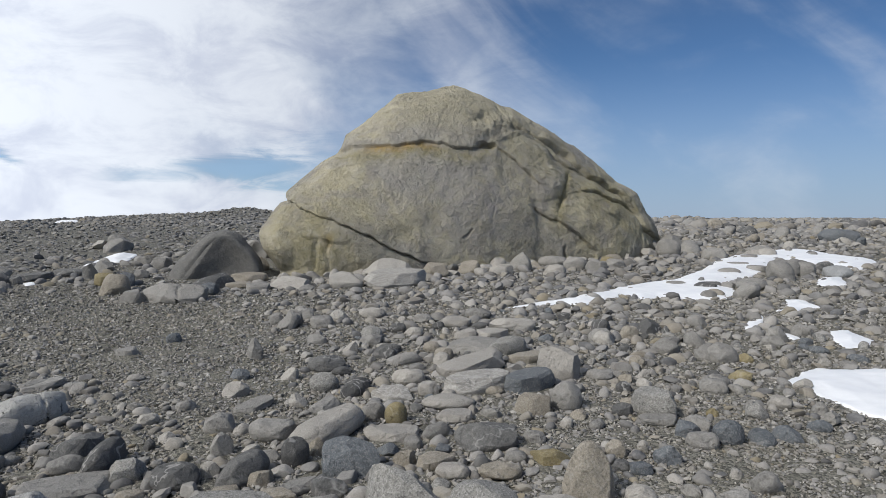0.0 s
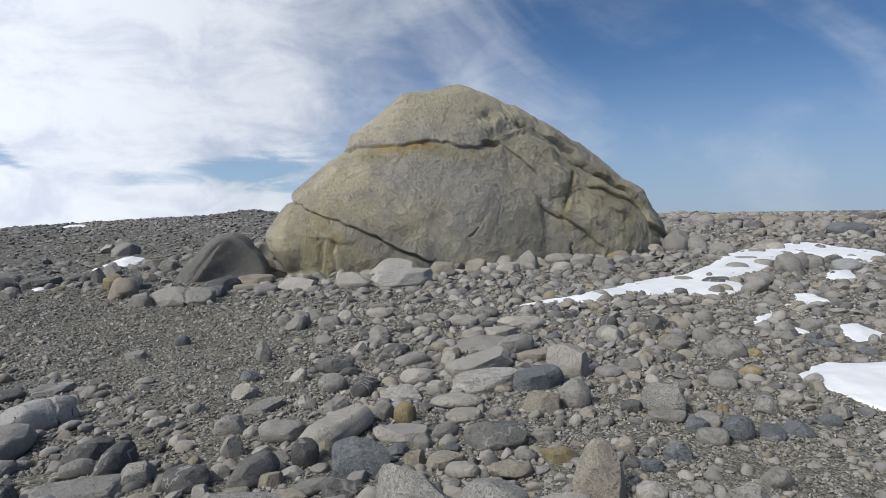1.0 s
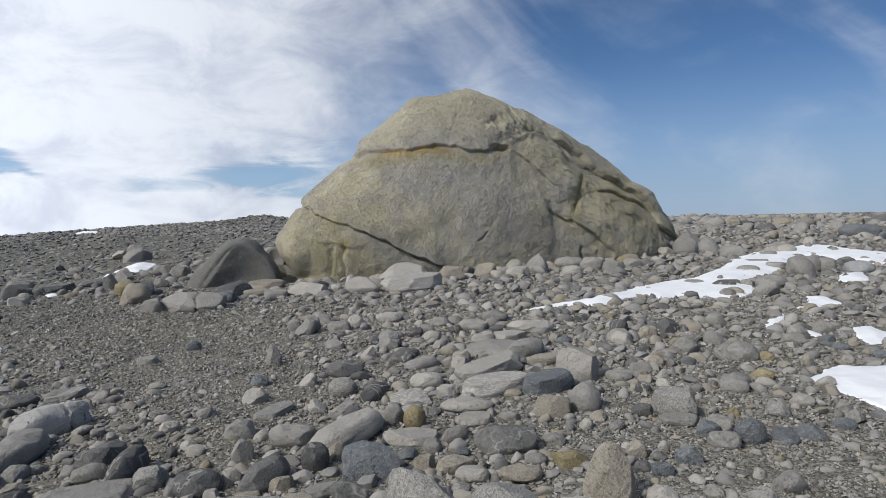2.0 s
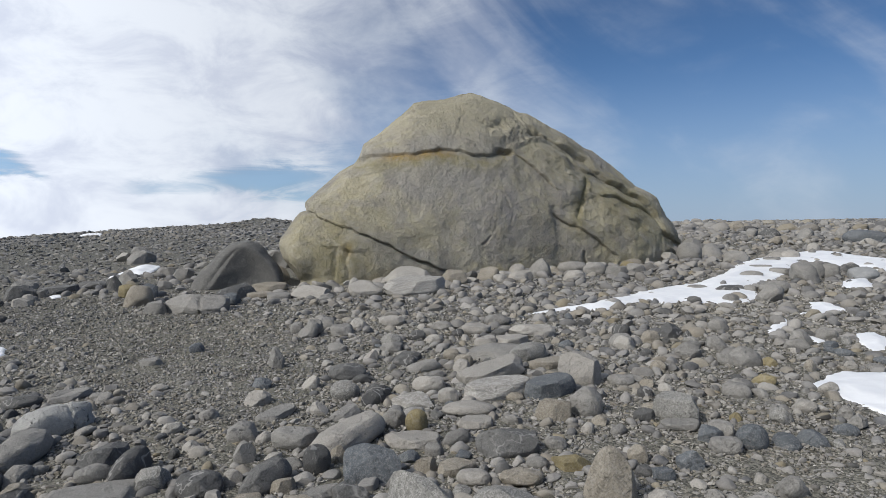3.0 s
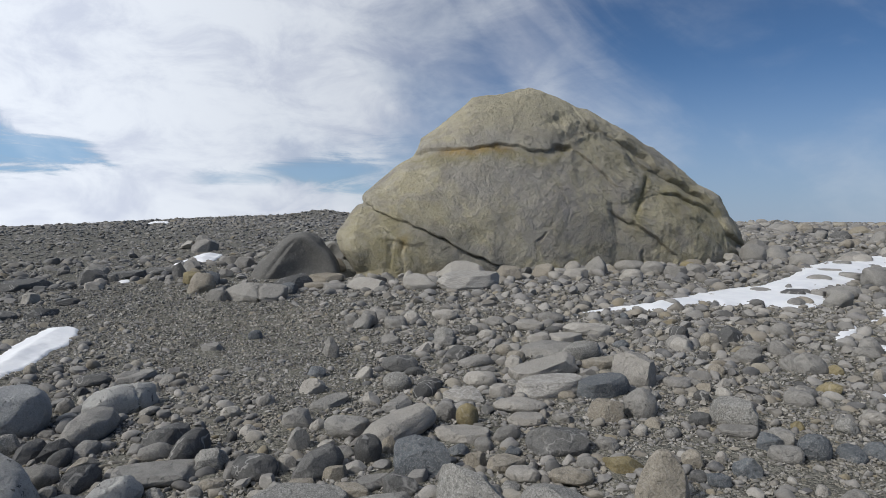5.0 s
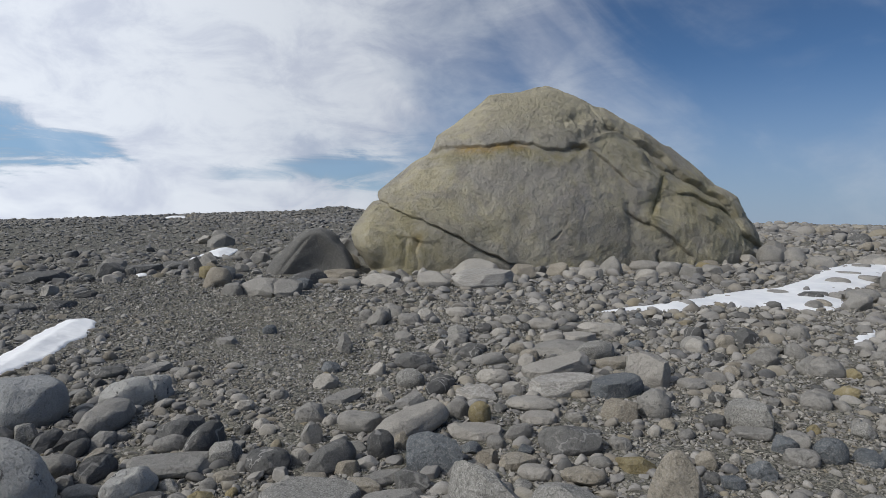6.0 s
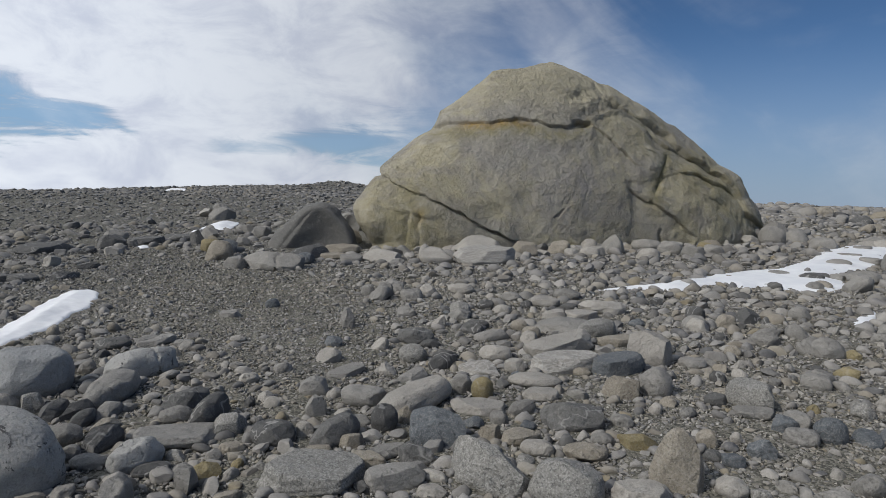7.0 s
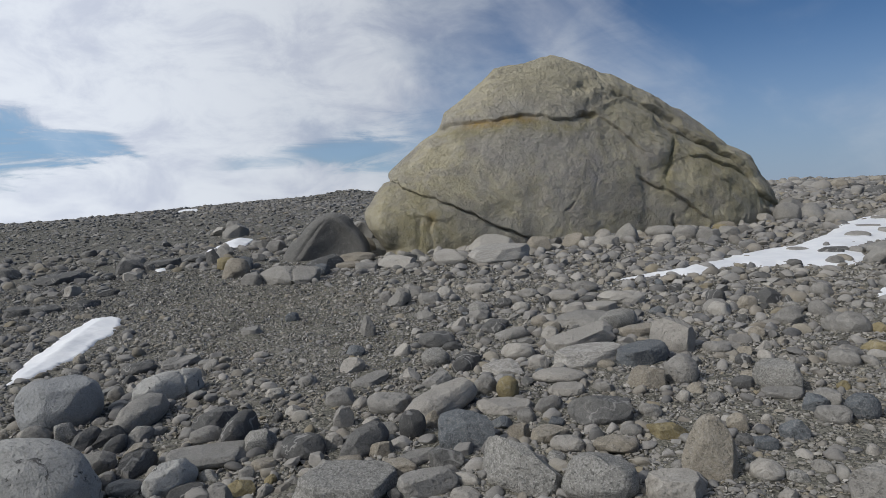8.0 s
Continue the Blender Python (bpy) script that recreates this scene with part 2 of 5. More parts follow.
def boulder_material():
    """Granite face: grey and olive patches, coarse mineral grain, rust, lichen and a painted sunlit top where the mesh
    says so.
    """
    mat, g = surface("boulder_granite")
    coord = g.add("ShaderNodeTexCoord", out=3)
    broad = g.noise(coord, 0.55, 5.0, 0.55, 0.8)
    patch = g.noise(coord, 2.2, 6.0, 0.6, 0.6)
    runs = g.noise(g.add("ShaderNodeMapping", {"Vector": coord, "Scale": (2.4, 2.4, 0.5)}), 1.6, 5.0, 0.6, 0.5)
    crystals = g.add("ShaderNodeTexVoronoi", {"Vector": coord, "Scale": 42.0, "Randomness": 1.0}, out=0)
    grain = g.math("ADD", g.math("MULTIPLY", g.noise(coord, 70.0, 5.0, 0.75, 0.0), 0.55), g.math("MULTIPLY", crystals, 0.45))
    worn = g.add("ShaderNodeAttribute", out=2, attribute_name="bare")
    rugged = g.math("MULTIPLY", g.math("SUBTRACT", 1.0, g.math("MULTIPLY", worn, 0.85), clamp=True), g.ramp(g.noise(coord, 1.3, 4.0, 0.6, 0.8), 0.36, 0.60, 0.35, 1.0))
    fine = g.noise(coord, 120.0, 3.0, 0.7)
    colour = g.mix(g.ramp(broad, 0.36, 0.62), (0.295, 0.29, 0.275), (0.405, 0.375, 0.27))
    colour = g.mix(g.ramp(patch, 0.42, 0.66, 0.0, 0.7), colour, (0.305, 0.295, 0.282))
    colour = g.mix(g.ramp(runs, 0.52, 0.72, 0.0, 0.5), colour, (0.42, 0.40, 0.345))
    colour = g.mix(g.math("MULTIPLY", g.ramp(grain, 0.47, 0.37, 0.0, 0.36), g.math("ADD", 0.25, g.math("MULTIPLY", rugged, 0.75))), colour, g.mix(0.62, colour, (0.04, 0.04, 0.035)))
    colour = g.mix(g.math("MULTIPLY", g.ramp(grain, 0.54, 0.68, 0.0, 0.26), rugged), colour, (0.55, 0.53, 0.46))
    stain = g.noise(g.add("ShaderNodeMapping", {"Vector": coord, "Scale": (1.0, 1.0, 0.7)}), 1.1, 7.0, 0.62, 1.2)
    colour = g.mix(g.ramp(stain, 0.52, 0.66, 0.0, 0.55), colour, (0.25, 0.24, 0.225))
    colour = g.mix(g.ramp(stain, 0.44, 0.32, 0.0, 0.5), colour, (0.46, 0.44, 0.37))
    pocks = g.noise(coord, 21.0, 6.0, 0.72)
    colour = g.mix(g.math("MULTIPLY", g.ramp(pocks, 0.32, 0.40, 0.45, 0.0), rugged), colour, (0.12, 0.115, 0.095))
    mottle = g.noise(coord, 5.5, 7.0, 0.7, 0.3)
    colour = g.mix(g.ramp(mottle, 0.42, 0.62, 0.0, 0.5), colour, g.mix(0.35, colour, (0.50, 0.48, 0.42)))
    colour = g.mix(g.ramp(mottle, 0.47, 0.34, 0.0, 0.4), colour, g.mix(0.45, colour, (0.13, 0.13, 0.115)))
    colour = g.mix(1.0, colour, (1.06, 1.04, 0.99), "MULTIPLY")
    # the cap tone puts the sunlight on the boulder's top into the colour
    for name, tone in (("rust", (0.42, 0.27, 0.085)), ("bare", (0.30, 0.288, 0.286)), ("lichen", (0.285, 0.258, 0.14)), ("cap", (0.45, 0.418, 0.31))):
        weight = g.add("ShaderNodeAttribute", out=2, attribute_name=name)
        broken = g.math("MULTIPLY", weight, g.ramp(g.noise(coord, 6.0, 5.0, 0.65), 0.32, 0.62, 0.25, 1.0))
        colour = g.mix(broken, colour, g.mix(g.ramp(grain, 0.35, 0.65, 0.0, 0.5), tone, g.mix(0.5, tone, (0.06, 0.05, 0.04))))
    flakes = g.math("ADD", g.math("MULTIPLY", grain, 0.95), g.math("MULTIPLY", g.ramp(pocks, 0.32, 0.52), 0.55))
    height = g.math("ADD", g.math("MULTIPLY", flakes, g.math("ADD", 0.22, g.math("MULTIPLY", rugged, 0.9))), g.math("MULTIPLY", fine, 0.25))
    finish(g, colour, 0.93, g.math("ADD", height, g.math("MULTIPLY", patch, 0.8)), 0.9, 0.038)
    return mat


BOULDER = boulder_material()


def snow_material():
    mat, g = surface("snow")
    coord = g.add("ShaderNodeTexCoord", out=3)
    soft = g.noise(coord, 3.0, 5.0, 0.6)
    grain = g.noise(coord, 60.0, 4.0, 0.7)
    colour = g.mix(g.ramp(soft, 0.35, 0.7), (0.73, 0.75, 0.78), (0.82, 0.835, 0.85))
    colour = g.mix(g.ramp(grain, 0.62, 0.78, 0.0, 0.12), colour, (0.55, 0.53, 0.48))
    bump = g.add("ShaderNodeBump", {"Height": g.math("ADD", soft, g.math("MULTIPLY", grain, 0.25)), "Strength": 0.2, "Distance": 0.02})
    shader = g.add("ShaderNodeBsdfPrincipled", {"Base Color": colour, "Roughness": 0.6, "Normal": bump, "Specular IOR Level": 0.3})
    g.l.new(shader, g.n.new("ShaderNodeOutputMaterial").inputs[0])
    return mat


SNOW = snow_material()

# ---------------------------------------------------------------- mesh helpers


def mesh_from(name, verts, tris, material, attributes=None, crisp=None):
    """A smooth triangle mesh from arrays."""
    verts, tris = np.asarray(verts, np.float32), np.asarray(tris, np.int32)
    me = bpy.data.meshes.new(name)
    me.vertices.add(len(verts))
    me.vertices.foreach_set("co", verts.ravel())
    me.loops.add(tris.size)
    me.loops.foreach_set("vertex_index", tris.ravel())
    me.polygons.add(len(tris))
    me.polygons.foreach_set("loop_start", np.arange(0, tris.size, 3, dtype=np.int32))
    me.polygons.foreach_set("use_smooth", np.ones(len(tris), bool))
    me.materials.append(material)
    for key, values in (attributes or {}).items():
        me.attributes.new(key, "FLOAT", "POINT").data.foreach_set("value", np.asarray(values, np.float32))
    me.update(calc_edges=True)
    me.validate()
    if crisp:
        me.set_sharp_from_angle(angle=radians(crisp))
    return me


def ico(level):
    bm = bmesh.new()
    bmesh.ops.create_icosphere(bm, subdivisions=level, radius=1.0)
    bm.verts.ensure_lookup_table()
    v = np.array([x.co[:] for x in bm.verts])
    f = np.array([[x.index for x in face.verts] for face in bm.faces])
    bm.free()
    return v / np.linalg.norm(v, axis=1)[:, None], f


ICO = {k: ico(k) for k in (1, 2, 3, 4, 5, 6)}
ICO[0] = (np.array([(1, 0, 0), (-1, 0, 0), (0, 1, 0), (0, -1, 0), (0, 0, 1), (0, 0, -1)], float),
          np.array([(0, 2, 4), (2, 1, 4), (1, 3, 4), (3, 0, 4), (2, 0, 5), (1, 2, 5), (3, 1, 5), (0, 3, 5)]))


def hashed(i, j, k, seed):
    h = (i * 374761393 + j * 668265263 + k * 2147483647 + seed * 1274126177) & 0xFFFFFFFF
    h = ((h ^ (h >> 13)) * 1274126177) & 0xFFFFFFFF
    return ((h ^ (h >> 16)) & 0xFFFF) / 32767.5 - 1.0


def smooth_noise(p, seed=0):
    """Value noise in -1..1 at the rows of p."""
    b = np.floor(p).astype(np.int64)
    f = p - b
    f = f * f * f * (f * (f * 6 - 15) + 10)
    total = 0.0
    for i in (0, 1):
        for j in (0, 1):
            for k in (0, 1):
                w = (f[:, 0] if i else 1 - f[:, 0]) * (f[:, 1] if j else 1 - f[:, 1]) * (f[:, 2] if k else 1 - f[:, 2])
                total = total + w * hashed(b[:, 0] + i, b[:, 1] + j, b[:, 2] + k, seed)
    return total


def layered(p, octaves, seed=0, gain=0.5):
    total, amp = 0.0, 1.0
    for o in range(octaves):
        total = total + amp * smooth_noise(p * 2.03 ** o + 17.1 * o, seed + o)
        amp *= gain
    return total


def step(x, lo, hi):
    u = np.clip((x - lo) / (hi - lo), 0, 1)
    return u * u * (3 - 2 * u)


# ---------------------------------------------------------------- ground
SLOPE = 0.0446
RISE = 0.93


def bell(x, y, cx, cy, sx, sy):
    return np.exp(-((x - cx) / sx) ** 2 - ((y - cy) / sy) ** 2)


def ground_height(x, y):
    """The fell: a steady rise to a low crest, a knoll and a rise to the north-west, shallow hollows."""
    x, y = np.asarray(x, float), np.asarray(y, float)
    far = 13 * SLOPE + RISE * (1 - np.exp(-(np.maximum(y, 13) - 13) * SLOPE / RISE))
    z = np.where(y < 13, SLOPE * np.maximum(y, -12), far)
    z = z + 0.95 * bell(x, y, -27, 92, 23, 26) + 0.75 * bell(x, y, -22.6, 92, 3.4, 7) + 0.35 * bell(x, y, -45, 90, 3.5, 6) + 5.0 * bell(x, y, -88, 105, 5, 12) - 0.0011 * np.clip(-x - 17, 0, 110) ** 2
    p = np.stack([x, y, np.zeros_like(x)], -1).reshape(-1, 3)
    r = np.hypot(x, y)
    soft = layered(p * 0.5, 3, 5).reshape(x.shape)
    wide = layered(p * 0.11, 3, 9).reshape(x.shape)
    z = z + 0.022 * soft * step(r, 2.5, 6) + 0.09 * wide * step(r, 16, 40)
    return z - 0.00035 * np.maximum(r - 140, 0) ** 1.35


def build_ground():
    rings = 0.6 * 1.021 ** np.arange(392)
    front = np.radians(np.arange(-47, 47.01, 0.34))
    back = np.radians(np.linspace(47, 313, 70)[1:-1])
    angle = np.concatenate([front, back])
    rr, aa = np.meshgrid(rings, angle, indexing="ij")
    x, y = rr * np.sin(aa), rr * np.cos(aa)
    z = ground_height(x, y)
    p = np.stack([x, y, z], -1).reshape(-1, 3)
    near = step(-rr, -16, -5).ravel()
    p[:, 2] += near * (0.010 * layered(p * 7.0, 3, 21) + 0.005 * smooth_noise(p * 32.0, 33))
    n, m = len(rings), len(angle)
    i, j = np.meshgrid(np.arange(n - 1), np.arange(m), indexing="ij")
    a, b = (i * m + j).ravel(), (i * m + (j + 1) % m).ravel()
    c, d = a + m, b + m
    tris = np.concatenate([np.stack([a, d, b], 1), np.stack([a, c, d], 1)])
    p = np.concatenate([p, [[0, 0, float(ground_height(0.0, 0.0))]]])
    k = np.arange(m)
    tris = np.concatenate([tris, np.stack([np.full(m, len(p) - 1), k, (k + 1) % m], 1)])
    tagged(new("ground", mesh_from("ground", p, tris, GRAVEL)), "grey-brown gravel ground rising gently to a stony crest", "ground", kind="structure")


build_ground()

# ---------------------------------------------------------------- rock shapes


def rock_shape(rng, level, angular):
    """A unit stone: a sphere cut by random planes, then worn."""
    v, f = ICO[level]
    v = v.copy()
    power = rng.uniform(2.1, 2.8)
    v = v / (np.abs(v) ** power).sum(1)[:, None] ** (1 / power)
    for _ in range(rng.integers(8, 12) if angular else rng.integers(6, 10)):
        n = rng.normal(size=3)
        n /= np.linalg.norm(n)
        cut = rng.uniform(0.54, 0.86) if angular else rng.uniform(0.74, 0.96)
        over = np.maximum(v @ n - cut, 0)
        v -= (over * (0.98 if angular else 0.88))[:, None] * n
    off = rng.uniform(0, 50, 3)
    v = v * (1 + (0.08 if angular else 0.08) * layered(v * 1.5 + off, 2, 3) + (0.014 if level < 4 else 0.022) * layered(v * 4.5 + off, 3 if level < 5 else 5, 8, 0.55))[:, None]
    if level == 0:
        v += rng.normal(0, 0.28, v.shape)
    lean = rng.uniform(-0.3, 0.3, 2)
    v[:, 0] += lean[0] * v[:, 2]
    v[:, 1] += lean[1] * v[:, 2]
    v[:, :2] *= (1 - rng.uniform(0.0, 0.28) * v[:, 2])[:, None]
    lo, hi = v.min(0), v.max(0)
    return (v - (lo + hi) / 2) / (hi - lo), f


def turn_matrix(yaw, tilt_x=0.0, tilt_y=0.0):
    return np.array(Euler((tilt_x, tilt_y, yaw)).to_matrix())


taken = []  # x, y and radius of what lies on the ground already

# ---------------------------------------------------------------- the great boulder
OUTLINE = [(-2.64, 0.47), (-2.81, 0.68), (-3.01, 0.93), (-3.08, 1.19), (-3.06, 1.34), (-2.94, 1.50), (-2.67, 1.86), (-2.54, 1.90), (-2.52, 2.06), (-2.36, 2.22), (-1.95, 2.62), (-1.61, 2.87), (-1.52, 2.99), (-1.46, 3.14), (-1.41, 3.29), (-1.03, 3.55), (-0.61, 3.93), (-0.34, 4.22), (0.16, 4.33), (0.67, 4.48), (0.98, 4.51), (1.32, 4.41), (1.98, 4.14), (2.79, 3.75), (3.63, 3.29), (4.34, 2.91), (4.91, 2.40), (5.52, 2.15), (5.76, 1.71), (6.03, 1.41), (6.25, 1.00), (6.33, 0.77), (5.60, -0.20), (3.00, -1.00), (-0.00, -1.00), (-2.60, -0.40)]
CENTRE_X, CENTRE_Z = 1.15, 1.15
THICK, SQUARE = 2.15, 2.5


def mid_depth(x, z):
    return 15.35 + 0.34 * (x - 1.1) + 0.10 * (z - 0.6)


def line_distance(x, z, pts):
    """Distance to a polyline, and how far along it (0 to 1) the nearest point lies."""
    best, along = np.full(len(x), 1e9), np.zeros(len(x))
    for i in range(len(pts) - 1):
        (ax, az), (bx, bz) = pts[i], pts[i + 1]
        ux, uz = bx - ax, bz - az
        s = np.clip(((x - ax) * ux + (z - az) * uz) / (ux * ux + uz * uz), 0, 1)
        d = np.hypot(x - ax - s * ux, z - az - s * uz)
        along = np.where(d < best, (i + s) / (len(pts) - 1), along)
        best = np.minimum(best, d)
    return best, along


def above(x, z, pts):
    """Height over a polyline that runs from west to east, and whether x lies within its span."""
    xs, zs = [p[0] for p in pts], [p[1] for p in pts]
    inside = step(x, xs[0] - 0.05, xs[0] + 0.15) * (1 - step(x, xs[-1] - 0.25, xs[-1] + 0.05))
    return z - np.interp(x, xs, zs), inside


CAP_SEAM = [(-1.55, 2.89), (-1.09, 2.91), (-0.64, 2.95), (-0.19, 3.00), (0.14, 3.04), (0.59, 3.00), (0.93, 2.93), (1.22, 2.95), (1.51, 3.07), (1.85, 3.21)]
EAST_CRACK = [(2.10, 3.68), (2.44, 3.45), (2.80, 3.30), (3.15, 3.14), (3.50, 2.97), (3.75, 2.68), (4.00, 2.47), (4.35, 2.33), (4.66, 2.20), (4.95, 2.04), (5.18, 1.80), (5.28, 1.58), (5.32, 1.36), (5.52, 1.21), (6.10, 0.96)]
EAST_LEDGE = [(2.98, 3.12), (3.18, 2.92), (3.40, 2.72), (3.66, 2.60), (3.95, 2.46)]
LOW_CRACK = [(-2.50, 1.90), (-2.03, 1.67), (-1.48, 1.45), (-0.94, 1.23), (-0.41, 0.94), (0.01, 0.74), (0.32, 0.64)]
CAVE = [(2.52, 1.76), (2.73, 1.60), (3.06, 1.46), (3.35, 1.31), (3.69, 1.08), (4.04, 0.80)]
SLANT = [(1.75, 3.01), (1.99, 2.85), (2.23, 2.68), (2.43, 2.48), (2.71, 2.22)]
SILL = [(3.70, 2.13), (4.08, 2.09), (4.44, 1.93), (4.89, 1.81), (5.15, 1.70)]
FOOT_LEDGE = [(-2.56, 1.28), (-2.23, 1.26), (-2.01, 1.21), (-1.58, 1.10), (-1.05, 1.08)]
RILL_WEST = [(-1.88, 1.10), (-1.93, 0.90), (-2.00, 0.65), (-2.02, 0.41)]
RILL_EAST = [(-1.58, 1.14), (-1.70, 0.93), (-1.66, 0.69), (-1.73, 0.44)]
ARCH = [(-0.57, 1.31), (-0.15, 1.38), (0.18, 1.46), (0.47, 1.66), (0.67, 1.90)]
NICK = [(1.18, 1.30), (1.10, 1.19), (1.00, 1.11)]
SLAB = [(3.20, 0.92), (3.17, 0.78), (3.22, 0.64)]
RIB = [(2.44, 1.92), (2.95, 1.95), (3.44, 2.10), (3.80, 2.15)]
PIT = [(1.45, 3.62)]
CHIMNEY = [(3.46, 2.52), (3.30, 2.21), (3.19, 1.91), (3.09, 1.60)]
UPPER = [(1.82, 4.01), (1.96, 3.79), (2.08, 3.59), (2.44, 3.43)]
HOLLOW = [(1.53, 3.04)]
BARE = [(1.76, 1.76)]
STEPS = [(3.40, 2.14), (3.25, 2.05), (3.36, 2.01), (3.18, 1.88)]
BROW = [(1.48, 3.06), (1.79, 3.21), (2.14, 3.34), (2.39, 3.37), (2.71, 3.33), (2.98, 3.15)]
HAIR_A = [(0.73, 4.21), (0.67, 3.87), (0.56, 3.47), (0.44, 3.16)]
HAIR_B = [(1.29, 1.48), (1.10, 1.21), (0.87, 0.99), (0.69, 0.72)]
HAIR_C = [(1.53, 2.10), (1.64, 1.76), (1.58, 1.43)]


def build_boulder():
    v, f = ico(8)
    v = v + (0.0, -0.55, 0.0)
    v /= np.linalg.norm(v, axis=1)[:, None]
    ang = np.arctan2(v[:, 2], v[:, 0])
    oa = np.array([math.atan2(z - CENTRE_Z, x - CENTRE_X) for x, z in OUTLINE])
    orad = np.array([math.hypot(z - CENTRE_Z, x - CENTRE_X) for x, z in OUTLINE])
    order = np.argsort(oa)
    oa, orad = oa[order], orad[order]
    oa = np.concatenate([oa - 2 * math.pi, oa, oa + 2 * math.pi])
    orad = np.tile(orad, 3)
    fine = np.interp(ang, oa, orad)
    soft = sum(np.interp(ang + k, oa, orad) for k in np.linspace(-0.12, 0.12, 9)) / 9
    rho = np.hypot(v[:, 0], v[:, 2])
    thick = (1 - np.clip(rho, 0, 1) ** SQUARE) ** (1 / SQUARE)
    # spread the rings so that the face is covered evenly
    blend = step(rho, 0.72, 0.97)
    rad = soft * (1 - blend) + fine * blend
    x = CENTRE_X + rad * rho * np.cos(ang)
    z = CENTRE_Z + rad * rho * np.sin(ang)
    side = np.sign(v[:, 1])
    y = mid_depth(x, z) + side * THICK * thick * np.where(side > 0, 0.9, 1.0)
    nrm = np.stack([v[:, 0] * rho ** 2, v[:, 1], v[:, 2] * rho ** 2], 1)
    nrm /= np.linalg.norm(nrm, axis=1)[:, None]
    p0 = np.stack([x, y, z], 1)
    front = step(-v[:, 1], -0.25, 0.05)

    push = 0.05 * layered(p0 * 0.75 + 3, 3, 40) + 0.015 * layered(p0 * 2.6, 4, 50, 0.6) * (1 + 0.6 * step(x, 2.2, 3.4))
    push += 0.006 * layered(p0 * 9.0, 3, 60, 0.7) + 0.004 * smooth_noise(p0 * 31.0, 66)
    wx = x + 0.035 * layered(p0 * 3.5, 2, 71) + 0.006 * smooth_noise(p0 * 12, 73)
    wz = z + 0.035 * layered(p0 * 3.5 + 9, 2, 72) + 0.006 * smooth_noise(p0 * 12 + 5, 74)
    rust, lichen = np.zeros(len(x)), np.zeros(len(x))

    def crack(pts, width, depth, power=1.4, taper=True):
        d, s = line_distance(wx, wz, pts)
        vary = 0.75 + 0.35 * smooth_noise(np.stack([s * 9, s * 0, s * 0 + width * 50], 1), 81)
        ends = np.clip(np.minimum(s, 1 - s) * 8 + 0.35, 0, 1) if taper else 1.0
        return depth * np.clip(1 - d / width, 0, 1) ** power * vary * ends

    # the cap hangs over a rust-stained seam
    h, inside = above(wx, wz, CAP_SEAM)
    push += 0.012 * inside * step(h, 0.0, 0.05) * (1 - step(h, 0.2, 0.8))
    seam = inside * step(h, -0.30, -0.06) * (1 - step(h, 0.01, 0.045))
    push -= 0.075 * seam * (0.6 + 0.4 * smooth_noise(p0 * 2.2, 77))
    rust = np.maximum(rust, inside * step(h, -0.20, -0.10) * (1 - step(h, 0.0, 0.05)) * step(x, -1.12, -0.71) * (1 - step(x, 0.24, 0.69)))
    lichen = np.maximum(lichen, 0.8 * inside * np.exp(-((h + 0.16) / 0.16) ** 2))
    push -= crack(CAP_SEAM, 0.024, 0.035)
    # upper block over the western foot slab
    h, inside = above(wx, wz, LOW_CRACK)
    push -= 0.06 * inside * (1 - step(h, -0.05, 0.0)) * step(h, -1.6, -0.5)
    push += 0.02 * inside * step(h, 0.0, 0.05) * (1 - step(h, 0.1, 0.6))
    push -= 0.22 * inside * step(-h, 0.1, 1.3) * np.clip(-v[:, 1], 0, 1)
    push -= crack(LOW_CRACK, 0.034, 0.17, taper=False)
    # eastern cracks, ledges and blocks
    h, inside = above(wx, wz, EAST_CRACK)
    push += 0.05 * inside * step(h, 0.0, 0.03)
    push -= 0.055 * inside * (1 - step(h, -0.03, 0.02)) * step(h, -0.30, -0.08)
    push -= crack(EAST_CRACK, 0.042, 0.15, taper=False)
    h, inside = above(wx, wz, EAST_LEDGE)
    push -= 0.05 * inside * (1 - step(h, -0.03, 0.02)) * step(h, -0.5, -0.12)
    push -= crack(EAST_LEDGE, 0.032, 0.11)
    push -= crack(UPPER, 0.03, 0.07) + crack(STEPS, 0.03, 0.06)
    h, inside = above(wx, wz, BROW)
    push += 0.05 * inside * step(h, -0.12, 0.0) * (1 - step(h, 0.0, 0.04))
    push -= 0.06 * inside * step(h, 0.0, 0.04) * (1 - step(h, 0.1, 0.4))
    d = np.hypot((wx - HOLLOW[0][0]) / 0.26, (wz - HOLLOW[0][1]) / 0.09)
    push -= 0.13 * (1 - step(d, 0.4, 1.1))
    rust = np.maximum(rust, 0.4 * (1 - step(d, 0.3, 1.0)))
    d = np.hypot((wx - PIT[0][0] - 0.3) / 0.75, (wz - PIT[0][1] + 0.1) / 0.30)
    push += (1 - step(d, 0.4, 1.0)) * 0.035 * (np.abs(layered(p0 * 6.0, 2, 120)) - 0.3)
    h, inside = above(wx, wz, CAVE)
    push -= 0.07 * inside * (1 - step(h, -0.04, 0.02)) * step(h, -0.9, -0.15)
    push -= crack(CAVE[:3], 0.09, 0.10) + crack(CAVE, 0.024, 0.07)
    h, inside = above(wx, wz, SLANT)
    push -= 0.06 * inside * (1 - step(h, -0.08, 0.06)) * step(h, -1.1, -0.3)
    push -= crack(SLANT, 0.03, 0.08)
    h, inside = above(wx, wz, SILL)
    push += 0.05 * inside * step(h, 0.0, 0.05) * (1 - step(h, 0.06, 0.22))
